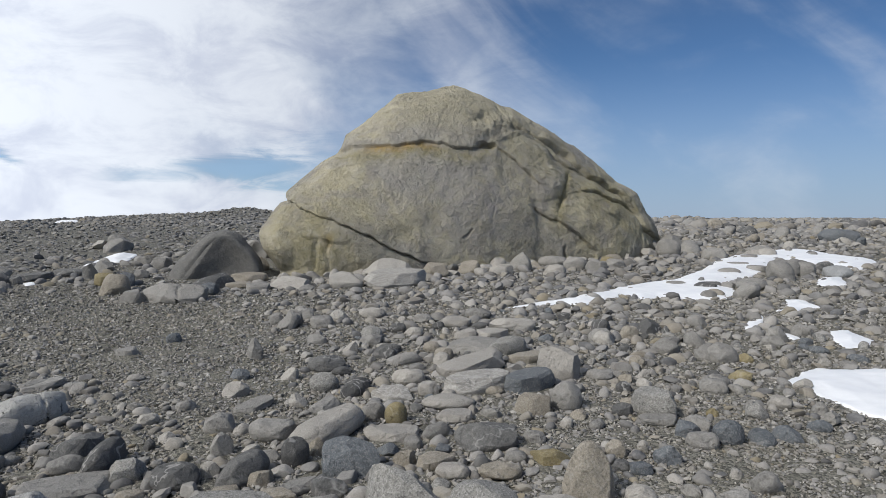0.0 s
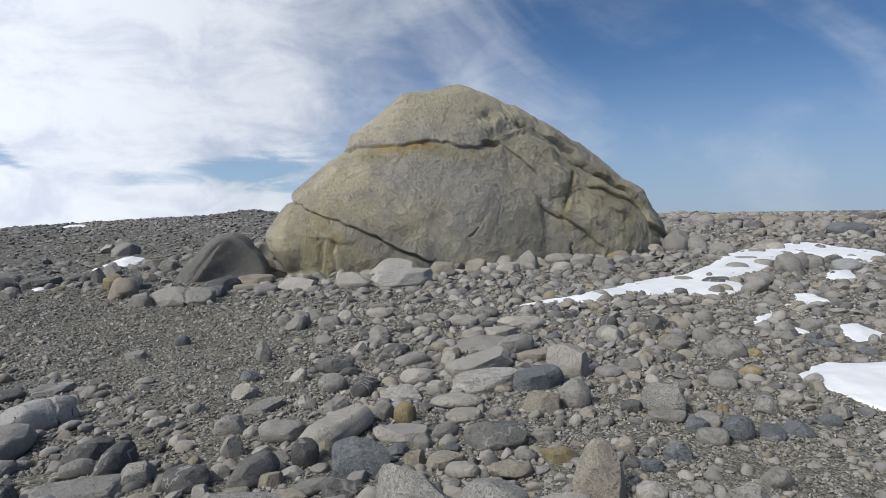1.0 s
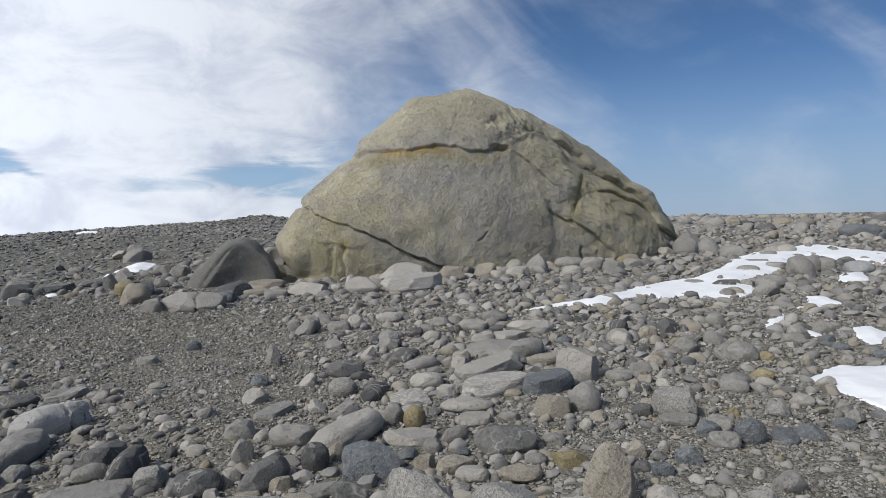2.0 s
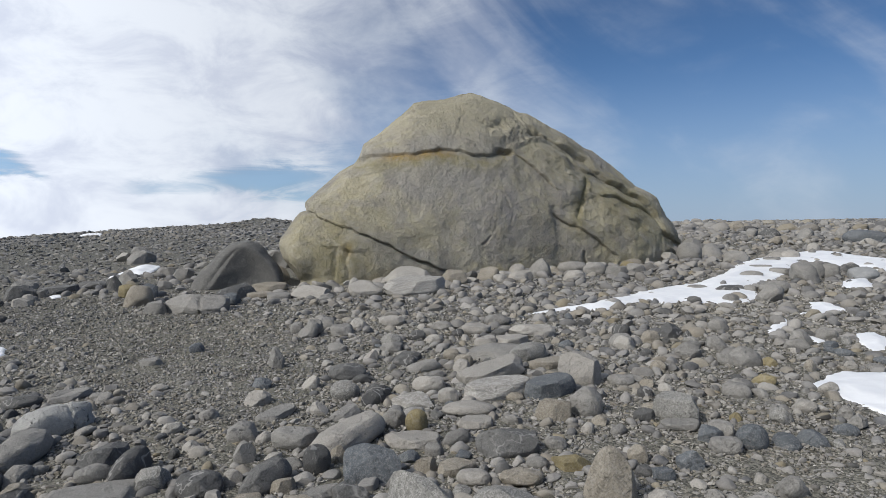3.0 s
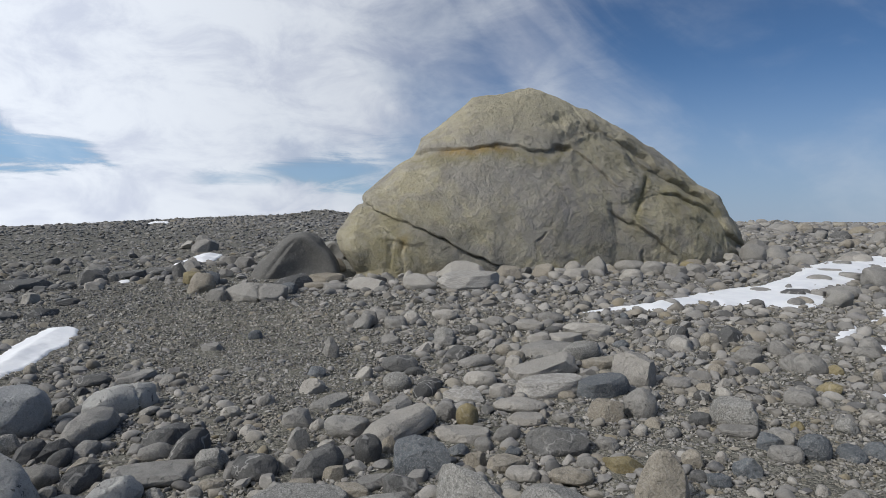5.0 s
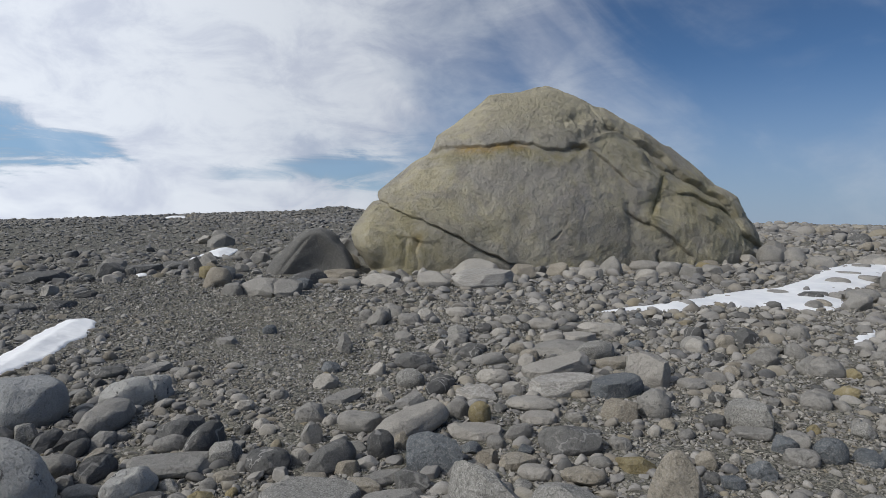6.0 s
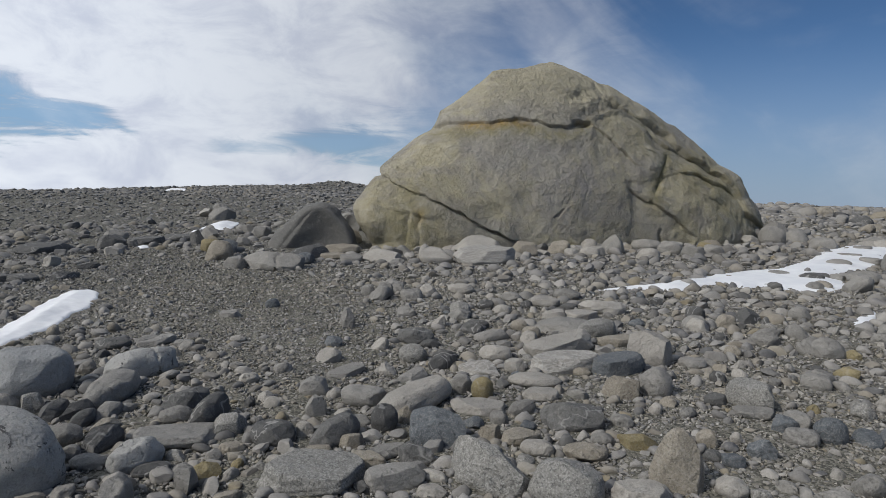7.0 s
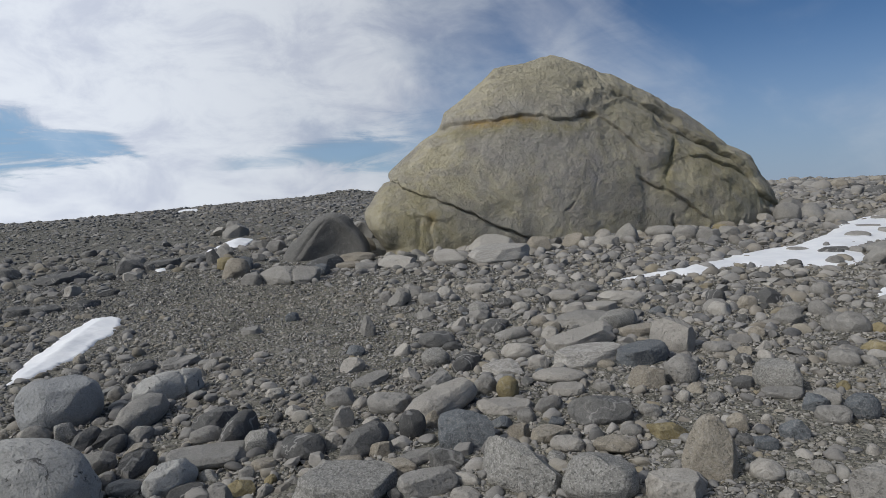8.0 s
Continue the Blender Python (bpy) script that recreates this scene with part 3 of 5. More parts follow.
    push -= crack(SILL, 0.035, 0.10)
    lichen = np.maximum(lichen, 0.8 * np.exp(-(line_distance(wx, wz, SILL)[0] / 0.16) ** 2))
    push -= crack(CHIMNEY, 0.10, 0.05, 1.0) + crack(CHIMNEY, 0.025, 0.05)
    lichen = np.maximum(lichen, 0.9 * np.exp(-(line_distance(wx, wz, CHIMNEY)[0] / 0.20) ** 2))
    h, inside = above(wx, wz, RIB)
    push -= 0.025 * inside * (1 - step(h, -0.05, 0.03)) * step(h, -0.7, -0.2)
    push -= crack(SLAB, 0.05, 0.15)
    # western foot: a ledge with two rills below it
    h, inside = above(wx, wz, FOOT_LEDGE)
    push -= 0.05 * inside * (1 - step(h, -0.06, 0.05)) * step(h, -1.0, -0.3)
    push -= crack(RILL_WEST, 0.09, 0.07, 1.0) + crack(RILL_EAST, 0.08, 0.07, 1.0)
    rust = np.maximum(rust, 0.75 * np.exp(-(line_distance(wx, wz, RILL_EAST)[0] / 0.11) ** 2) * step(z, 0.75, 1.15))
    lichen = np.maximum(lichen, 0.8 * np.exp(-(np.hypot(x - RILL_WEST[0][0], z - 0.9) / 0.9) ** 2))
    # shallow arch, nick, and the pit in the cap
    h, inside = above(wx, wz, ARCH)
    push -= 0.03 * inside * (1 - step(h, -0.12, 0.12)) * step(h, -0.9, -0.3)
    push -= crack(NICK, 0.03, 0.09) + crack(HAIR_A, 0.025, 0.015) + crack(HAIR_B, 0.022, 0.010) + crack(HAIR_C, 0.022, 0.03)
    d = np.hypot((wx - PIT[0][0]) / 0.20, (wz - PIT[0][1]) / 0.13)
    push -= 0.05 * (1 - step(d, 0.3, 1.0)) + 0.09 * (1 - step(d, 0.8, 1.9)) * (0.5 + 0.5 * smooth_noise(p0 * 9, 91))
    # flaking strata on the eastern shoulder
    h, _ = above(wx, wz, EAST_CRACK)
    east = step(x, 1.9, 2.8) * step(h, -1.0, -0.7) * (1 - step(h, 0.1, 0.3))
    along = np.stack([(x + 1.1 * z) * 0.9, y * 0.5, h * 5.5], 1)
    push += east * (0.026 * (np.abs(layered(along, 3, 95)) - 0.35) + 0.012 * layered(along * 3.0, 2, 97))
    lichen = np.maximum(lichen, 0.45 * east)
    bare = 0.85 * np.exp(-((x - BARE[0][0]) / 1.5) ** 2 - ((z - BARE[0][1]) / 1.05) ** 2) * (0.7 + 0.5 * layered(p0 * 1.4, 3, 101))
    bare = np.clip(bare, 0, 1)
    # weight of the painted sunlight, growing with height up the cap
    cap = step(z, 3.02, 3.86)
    p = p0 + nrm * (push * (front + 0.4 * (1 - front)))[:, None]
    # the western foot slab juts out towards the south
    jut = 0.095 * (1 - np.clip((x + 2.6) / 5.2, 0, 1)) * (1 - step(z, 0.6, 3.4)) * front
    eye_level = np.array((0.0, 0.0, 1.5))
    p = eye_level + (p - eye_level) * (1 - jut)[:, None]
    keep = p[:, 2] > ground_height(p[:, 0], p[:, 1]) - 0.45
    faces = f[keep[f].all(1)]
    hc, ic = above(wx, wz, CAP_SEAM)
    he, ie = above(wx, wz, EAST_CRACK)
    hl, il = above(wx, wz, LOW_CRACK)
    part_of = np.zeros(len(p), int)
    west_of_crack = x < EAST_CRACK[0][0]
    part_of[(hc > 0) & (z > CAP_SEAM[-1][1] - 0.35) & west_of_crack & (x < CAP_SEAM[-1][0] + 0.2)] = 1
    part_of[(hl < 0) & (x < LOW_CRACK[-1][0])] = 2
    part_of[(he > 0) & ~west_of_crack] = 3
    root = new("boulder")
    root.location = (CENTRE_X, 14.6, float(ground_height(CENTRE_X, 14.6)))
    tagged(root, "huge weathered grey granite boulder with cracks and rust stains", "boulder")
    base = np.array(root.location)
    which = part_of[faces].max(1)
    for k, (name, label) in enumerate((("main_block", ""), ("cap", "pale sunlit cap above a rust-stained seam"), ("foot_slab", "olive stained slab below a diagonal crack"),
                                       ("shoulder_slab", "slab split off along the sloping shoulder"))):
        own = faces[which == k]
        used = np.unique(own)
        back = np.full(len(p), -1)
        back[used] = np.arange(len(used))
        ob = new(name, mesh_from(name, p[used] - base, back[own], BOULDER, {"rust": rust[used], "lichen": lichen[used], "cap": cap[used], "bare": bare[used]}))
        ob.parent = root
        if label:
            tagged(ob, label)
    for bx in np.arange(-2.2, 5.2, 0.4):
        taken.append((bx, float(mid_depth(bx, 0.6)) + 0.1, 1.75))
    taken.extend([(-2.0, 12.6, 0.75), (-1.2, 12.7, 0.75), (-2.4, 12.9, 0.6)])


build_boulder()


def side_boulder(name, outline, depth, thick, material, label, seed):
    """A smaller boulder with its own upright outline."""
    v, f = ICO[5]
    xs, zs = [p[0] for p in outline], [p[1] for p in outline]
    cx, cz = (min(xs) + max(xs)) / 2, min(zs) + 0.4 * (max(zs) - min(zs))
    oa = np.array([math.atan2(z - cz, x - cx) for x, z in outline])
    orad = np.array([math.hypot(z - cz, x - cx) for x, z in outline])
    order = np.argsort(oa)
    oa, orad = np.concatenate([oa[order] + k for k in (-2 * math.pi, 0, 2 * math.pi)]), np.tile(orad[order], 3)
    ang, rho = np.arctan2(v[:, 2], v[:, 0]), np.hypot(v[:, 0], v[:, 2])
    rad = sum(np.interp(ang + k, oa, orad) for k in np.linspace(-0.04, 0.04, 5)) / 5
    p = np.stack([cx + rad * rho * np.cos(ang), depth + np.sign(v[:, 1]) * thick * (1 - np.clip(rho, 0, 1) ** 2.3) ** 0.43, cz + rad * rho * np.sin(ang)], 1)
    c = np.array((cx, depth, cz))
    # flat weathered faces: a front that leans out to the east, a sloping top and a narrow western end
    for n, cut in (((0.52, -0.82, -0.22), 0.12), ((-0.60, -0.62, 0.50), 0.42), ((0.10, -0.45, 0.88), 0.62), ((-0.93, -0.35, -0.10), 0.95)):
        n = np.array(n) / np.linalg.norm(n)
        over = np.maximum((p - c) @ n - cut * thick * 1.25, 0)
        p -= (0.85 * over * (1 - np.clip(rho, 0, 1) ** 8))[:, None] * n
    p += v * (0.022 * layered(p * 1.7, 3, seed) + 0.008 * layered(p * 9, 2, seed + 4))[:, None]
    base = Vector((cx, depth, min(zs)))
    ob = new(name, mesh_from(name, p - np.array(base), f, material))
    ob.location = base
    tagged(ob, label, "boulder")
    taken.append((cx, depth, 0.45 * (max(xs) - min(xs))))


side_boulder("boulder", [(-4.16, 0.48), (-4.10, 0.66), (-4.00, 0.79), (-3.88, 0.89), (-3.78, 1.00), (-3.60, 1.20), (-3.47, 1.29), (-3.31, 1.33), (-3.08, 1.31), (-2.97, 1.23), (-2.87, 1.08), (-2.76, 0.96), (-2.65, 0.79), (-2.60, 0.45), (-2.96, 0.34), (-3.35, 0.30), (-4.05, 0.30)], 11.9, 0.72, STONE["basalt"], "smooth dark grey boulder leaning beside the great boulder", 7)
side_boulder("boulder", [(-3.75, 0.79), (-3.62, 1.02), (-3.44, 1.08), (-3.25, 0.98), (-3.12, 0.73), (-3.19, 0.60), (-3.63, 0.60)], 15.04, 0.4, STONE["grey"], "grey boulder half hidden between two larger ones", 17)

# ---------------------------------------------------------------- snow


drifts = []


def snow_patch(outline, thick, label, clean=1.0):
    """A drift: a sheet that thickens inwards from a ragged edge."""
    pts = np.array(outline)
    drifts.append((pts, clean))
    lo, hi = pts.min(0) - 0.15, pts.max(0) + 0.15
    cell = max(0.02, max(hi - lo) / 240)
    xs, ys = np.arange(lo[0], hi[0], cell), np.arange(lo[1], hi[1], cell)
    x, y = np.meshgrid(xs, ys, indexing="ij")
    q = np.stack([x.ravel(), y.ravel(), np.zeros(x.size)], 1)
    inside, dist = np.zeros(x.size, bool), np.full(x.size, 1e9)
    for i in range(len(pts)):
        a, b = pts[i], pts[(i + 1) % len(pts)]
        cross = ((a[1] > q[:, 1]) != (b[1] > q[:, 1]))
        with np.errstate(divide="ignore", invalid="ignore"):
            inside ^= cross & (q[:, 0] < (b[0] - a[0]) * (q[:, 1] - a[1]) / (b[1] - a[1]) + a[0])
        u = b - a
        s = np.clip(((q[:, :2] - a) @ u) / (u @ u), 0, 1)
        dist = np.minimum(dist, np.hypot(*(q[:, :2] - a - s[:, None] * u).T))
    d = np.where(inside, dist, -dist) + 0.018 * layered(q * 4.0, 3, 11) + 0.05 * min(1.0, max(hi - lo) / 6) * layered(q * 1.7, 3, 13) + 0.012 * smooth_noise(q * 30, 12)
    z = ground_height(q[:, 0], q[:, 1]) + thick * (0.25 + 0.75 * step(d, 0.0, 0.30)) * step(d, -0.03, 0.03) * (1 + 0.2 * smooth_noise(q * 1.5, 15)) + 0.004 * smooth_noise(q * 9, 14) - 0.03 * (1 - step(d, -0.03, 0.02))
    q[:, 2] = z
    keep = d > -0.035
    n, m = len(xs), len(ys)
    i, j = np.meshgrid(np.arange(n - 1), np.arange(m - 1), indexing="ij")
    a, b = (i * m + j).ravel(), (i * m + j + 1).ravel()
    c, e = a + m, b + m
    tris = np.concatenate([np.stack([a, c, e], 1), np.stack([a, e, b], 1)])
    tris = tris[keep[tris].all(1)]
    used = np.unique(tris)
    back = np.full(len(q), -1)
    back[used] = np.arange(len(used))
    tagged(new("snow_patch", mesh_from("snow_patch", q[used], back[tris], SNOW)), label, "snow", "snow patches")


snow_patch([(2.88, 5.15), (3.14, 5.38), (3.42, 5.61), (3.69, 5.56), (4.00, 5.54), (4.23, 5.37), (3.93, 4.71), (3.25, 4.12), (3.08, 4.25), (3.01, 4.36), (3.00, 4.59), (2.93, 4.74), (2.92, 4.93), (2.89, 5.07)], 0.05, "white snow patch lying on gravel")
snow_patch([(1.06, 8.46), (1.65, 8.90), (2.09, 9.18), (2.62, 9.70), (3.26, 10.43), (3.90, 10.96), (4.48, 11.24), (5.05, 11.90), (6.10, 13.54), (7.42, 15.29), (8.12, 15.50), (9.02, 16.52), (9.80, 16.63), (9.79, 15.46), (9.96, 14.14), (9.03, 12.90), (8.34, 12.30), (8.16, 12.78), (7.99, 13.15), (8.04, 14.05), (7.34, 13.39), (6.21, 11.85), (5.70, 11.24), (5.34, 11.01), (4.92, 10.32), (4.64, 9.56), (4.27, 9.13), (3.88, 9.14), (3.48, 9.33), (3.14, 9.05), (3.01, 9.37), (2.70, 9.15), (2.26, 8.64), (1.99, 8.75), (1.68, 8.71), (1.20, 8.44)], 0.06, "long white snow band with stones poking through", 0.9)
snow_patch([(6.49, 10.63), (6.97, 11.23), (7.41, 11.38), (6.83, 10.36), (6.45, 10.18), (6.29, 10.21)], 0.06, "small white snow patch between stones")
snow_patch([(4.47, 8.17), (4.71, 8.28), (5.06, 8.97), (5.28, 8.94), (5.17, 8.32), (4.87, 8.24), (4.58, 7.99)], 0.05, "small white snow patch between stones")
snow_patch([(3.58, 7.14), (3.79, 7.54), (3.92, 7.54), (3.99, 7.80), (4.18, 7.95), (4.09, 7.65), (3.86, 7.29), (3.65, 7.06)], 0.05, "small white snow patch between stones")
snow_patch([(3.78, 6.85), (3.95, 6.94), (3.96, 6.70), (3.82, 6.61)], 0.04, "thin sliver of white snow between stones")
snow_patch([(4.42, 6.99), (4.69, 7.08), (4.64, 6.59), (4.36, 6.29), (4.13, 6.28), (4.21, 6.59)], 0.05, "small white snow patch lying on gravel")
snow_patch([(-3.95, 4.69), (-4.26, 5.39), (-4.55, 6.16), (-4.71, 6.67), (-4.78, 7.07), (-4.60, 7.21), (-4.38, 7.03), (-4.04, 6.20), (-3.87, 5.59), (-3.84, 5.16), (-3.84, 4.90), (-3.89, 4.71)], 0.07, "smooth white snow drift on dark gravel")
snow_patch([(-6.36, 13.45), (-6.56, 14.42), (-6.81, 15.51), (-6.72, 15.90), (-6.29, 15.87), (-5.85, 14.24), (-5.98, 14.04), (-6.22, 14.02), (-6.19, 13.42)], 0.08, "small snow patch behind grey stones")
snow_patch([(-6.19, 11.02), (-6.18, 11.36), (-5.94, 10.95), (-6.01, 10.82)], 0.05, "small snow scrap beside stones")
snow_patch([(-25.99, 50.70), (-30.29, 63.10), (-22.51, 46.88), (-21.49, 41.92)], 0.04, "thin far snow streak on the hillside")

# ---------------------------------------------------------------- stones placed one by one
LABELS = {"lichened": "large grey stone spotted with black lichen", "veined": "pale stone with whitish bands lying on gravel", "pale": "pale grey weathered stone bedded in gravel", "grey": "mid-grey rounded stone lying on gravel", "dark": "dark grey stone lying on gravel",
          "tan": "tan-coloured stone lying among cobbles", "ochre": "yellowish ochre stone lying on gravel", "speckled": "grey speckled granite stone bedded in gravel",
          "darkgrey": "dark grey weathered stone bedded in gravel", "greyblue": "large smooth blue-grey stone sunk in gravel",
          "slate": "blue-grey slaty stone lying on gravel"}
rng = np.random.default_rng(11)


def stone(x, y, length, width, height, yaw, tone, kind):
    """One stone: its long side, its width and its height above the ground in metres, turned by yaw degrees."""
    level = 5 if kind == "cracked" or length / max(y, 1) > 0.06 else 4 if length / max(y, 1) > 0.022 else 3
    v, f = rock_shape(rng, level, kind in ("angular", "cracked"))
    bury = 0.32
    size = np.array([length * 1.05, width * 1.05, height / (1 - bury)])
    v = v * size
    if kind == "cracked":
        cut = v[:, 0] + 0.25 * v[:, 1] - 0.08 * length + 0.02 * length * np.sin(v[:, 1] * 30)
        v[:, 2] -= 0.30 * height * np.exp(-(cut / (0.018 * length)) ** 2)
    tilt = rng.normal(0, 0.06, 2)
    v = v @ turn_matrix(radians(yaw), *tilt).T
    z = float(ground_height(x, y)) + size[2] * (0.5 - bury)
    ob = new("upright_stone" if kind == "upright" else "stone", mesh_from("stone", v, f, STONE[tone], crisp=36 if kind == "angular" else None))
    ob.location = (x, y, z)
    label = LABELS[tone]
    if kind == "angular":
        label = label.replace("rounded ", "").replace(" stone", " angular stone")
    if kind == "cracked":
        label = "large pale stone split by a dark crack"
    tagged(ob, label, "stone", "stones on the gravel")
    taken.append((x, y, 0.40 * (length + width) / 2))



def rock_form(level, kind):
    """A stone in a unit box: egg (water-worn), block (broken), slab (flat-topped), wedge, upright (tapering) or cracked."""
    v, f = ICO[level]
    power = {"egg": rng.uniform(2.1, 2.6), "block": 3.2, "slab": 2.9, "wedge": 2.6, "upright": 2.5, "cracked": 2.6}[kind]
    v = v / (np.abs(v) ** power).sum(1)[:, None] ** (1 / power)
    if kind == "upright":
        v = v * np.stack([1 - 0.42 * v[:, 2] - 0.10 * v[:, 2] * (v[:, 0] > 0), 1 - 0.3 * v[:, 2], np.ones(len(v))], 1)
    cuts = []
    if kind == "slab":
        cuts.append(((rng.uniform(-0.16, 0.16), -rng.uniform(0.02, 0.22), 1.0), 0.56, 0.92))
    if kind == "wedge":
        cuts.append(((rng.choice([-0.7, 0.7]), -0.25, 0.72), 0.30, 0.95))
    lo, hi, hard, count = {"egg": (0.80, 0.97, 0.82, 7), "block": (0.60, 0.90, 0.98, 11), "slab": (0.78, 0.98, 0.93, 8), "wedge": (0.72, 0.95, 0.94, 7),
                           "upright": (0.76, 0.96, 0.92, 8), "cracked": (0.74, 0.95, 0.92, 8)}[kind]
    for _ in range(count):
        n = rng.normal(size=3)
        n[2] = abs(n[2]) * (1.0 if kind != "slab" else 0.35)
        cuts.append((n, rng.uniform(lo, hi), hard))
    for n, at, k in cuts:
        n = np.array(n) / np.linalg.norm(n)
        v = v - (np.maximum(v @ n - at, 0) * k)[:, None] * n
    off = rng.uniform(0, 50, 3)
    chips = {"egg": 0.5, "slab": 0.8}.get(kind, 1.0)
    v = v * (1 + 0.055 * layered(v * 1.4 + off, 2, 3) + 0.016 * chips * layered(v * 5.0 + off, 3, 8, 0.6))[:, None]
    lo, hi = v.min(0), v.max(0)
    return (v - (lo + hi) / 2) / (hi - lo), f


def rock(x, y, length, depth, height, yaw, roll, tone, kind):
    """One stone that stands height metres out of the gravel, turned by yaw and leaning by roll, in degrees."""
    v, f = rock_form(5 if length / y > 0.06 else 4 if length / y > 0.02 else 3, kind)
    bury = 0.24
    size = np.array([length * 1.03, depth * 1.03, height / (1 - bury)])
    v = v * size
    if kind == "cracked":
        cut = v[:, 0] + 0.25 * v[:, 1] - 0.10 * length + 0.02 * length * np.sin(v[:, 1] * 30)
        v[:, 2] -= 0.20 * height * np.exp(-(cut / (0.013 * length)) ** 2)
    v = v @ turn_matrix(radians(yaw), float(rng.normal(0, 0.04)), radians(roll)).T
    ob = new("upright_stone" if kind == "upright" else "stone", mesh_from("stone", v, f, STONE[tone], crisp=34 if kind in ("block", "wedge") else None))
    ob.location = (x, y, float(ground_height(x, y)) + size[2] * (0.5 - bury))
    label = LABELS[tone]
    if kind in ("block", "wedge"):
        label = label.replace("rounded ", "").replace(" stone", " angular stone")
    if kind == "slab":
        label = label.replace("rounded ", "").replace(" stone", " flat stone")
    if kind == "cracked":
        label = "large pale stone split by a dark crack"
    tagged(ob, label, "stone", "stones on the gravel")
    taken.append((x, y, 0.42 * (length + depth) / 2))


rock(-2.344, 2.765, 0.728, 0.371, 0.379, 14, 6, "lichened", "egg")
rock(-0.302, 3.001, 0.137, 0.102, 0.039, 5, -0, "pale", "egg")
rock(1.500, 3.001, 0.239, 0.179, 0.141, -27, -0, "grey", "block")
rock(0.641, 3.011, 0.260, 0.182, 0.103, -13, -0, "pale", "slab")
rock(-1.495, 3.019, 0.102, 0.080, 0.058, 26, -0, "grey", "egg")
rock(-1.385, 3.032, 0.136, 0.102, 0.075, 24, -0, "ochre", "block")
rock(-1.662, 3.034, 0.177, 0.132, 0.047, 28, -0, "dark", "block")
rock(-0.874, 3.040, 0.485, 0.339, 0.108, 12, 1, "speckled", "slab")
rock(0.312, 3.058, 0.339, 0.264, 0.173, -7, -0, "speckled", "egg")
rock(-0.482, 3.060, 0.285, 0.137, 0.092, 27, -5, "grey", "slab")
rock(-1.992, 3.062, 0.166, 0.130, 0.054, 32, -0, "grey", "egg")
rock(-1.759, 3.077, 0.271, 0.130, 0.137, 50, -5, "lichened", "egg")
rock(-2.125, 3.125, 0.086, 0.067, 0.065, 34, -0, "grey", "egg")
rock(-0.305, 3.142, 0.138, 0.066, 0.046, -15, 5, "pale", "egg")
rock(-0.058, 3.144, 0.426, 0.204, 0.190, -28, 7, "speckled", "block")
rock(-1.418, 3.194, 0.081, 0.063, 0.061, 23, -0, "grey", "egg")
rock(1.096, 3.198, 0.151, 0.118, 0.079, -20, -0, "pale", "egg")
rock(0.850, 3.232, 0.251, 0.120, 0.287, -15, -0, "tan", "upright")
rock(-2.058, 3.249, 0.246, 0.118, 0.103, 73, -10, "darkgrey", "block")
rock(-0.649, 3.259, 0.185, 0.089, 0.058, -7, 4, "tan", "slab")
rock(-2.275, 3.292, 0.173, 0.135, 0.098, 34, -0, "grey", "egg")
rock(-1.378, 3.323, 0.133, 0.104, 0.041, 22, -0, "tan", "egg")
rock(-0.928, 3.361, 0.136, 0.106, 0.038, 15, -0, "tan", "egg")
rock(-0.425, 3.361, 0.192, 0.144, 0.081, 7, -0, "darkgrey", "block")
rock(-0.593, 3.374, 0.251, 0.120, 0.042, 35, -6, "grey", "slab")
rock(-1.713, 3.405, 0.427, 0.297, 0.059, 20, 1, "grey", "slab")
rock(-2.163, 3.454, 0.211, 0.101, 0.062, 75, -10, "tan", "block")
rock(-0.778, 3.472, 0.138, 0.066, 0.070, 30, -4, "tan", "block")
rock(-1.209, 3.472, 0.240, 0.187, 0.106, 19, -0, "dark", "egg")
rock(1.203, 3.519, 0.131, 0.092, 0.049, -19, -0, "slate", "slab")
rock(0.454, 3.520, 0.231, 0.180, 0.069, -8, -0, "tan", "egg")
rock(-2.322, 3.524, 0.188, 0.090, 0.076, 83, -12, "dark", "egg")
rock(-0.884, 3.530, 0.323, 0.155, 0.121, 58, -11, "darkgrey", "egg")
rock(0.206, 3.531, 0.181, 0.141, 0.062, -4, -0, "pale", "egg")
rock(-1.486, 3.555, 0.188, 0.141, 0.109, 22, -0, "speckled", "block")
rock(1.121, 3.565, 0.099, 0.077, 0.047, -18, -0, "darkgrey", "egg")
rock(-1.073, 3.580, 0.105, 0.079, 0.075, 16, -0, "pale", "block")
rock(-2.858, 3.603, 0.173, 0.135, 0.124, 38, -0, "grey", "egg")
rock(-2.563, 3.606, 0.245, 0.118, 0.085, 86, -12, "dark", "block")
rock(-2.417, 3.623, 0.222, 0.106, 0.088, 64, -6, "dark", "block")
rock(-0.337, 3.627, 0.304, 0.228, 0.167, 5, -0, "slate", "block")
rock(1.397, 3.640, 0.150, 0.113, 0.099, -22, -0, "slate", "block")
rock(-2.261, 3.667, 0.198, 0.095, 0.077, 76, -10, "grey", "block")
rock(-0.047, 3.672, 0.129, 0.097, 0.082, 0, -0, "tan", "block")
rock(-1.853, 3.674, 0.185, 0.144, 0.076, 26, -0, "grey", "egg")
rock(0.120, 3.674, 0.219, 0.159, 0.060, 13, -3, "tan", "block")
rock(0.752, 3.681, 0.217, 0.163, 0.069, -12, -0, "ochre", "block")
rock(-2.729, 3.683, 0.134, 0.100, 0.108, 36, -0, "speckled", "block")
rock(-1.656, 3.692, 0.285, 0.137, 0.138, 72, -12, "dark", "egg")
rock(0.567, 3.707, 0.119, 0.093, 0.057, -9, -0, "grey", "egg")
rock(-0.648, 3.719, 0.152, 0.118, 0.150, 9, -0, "dark", "egg")
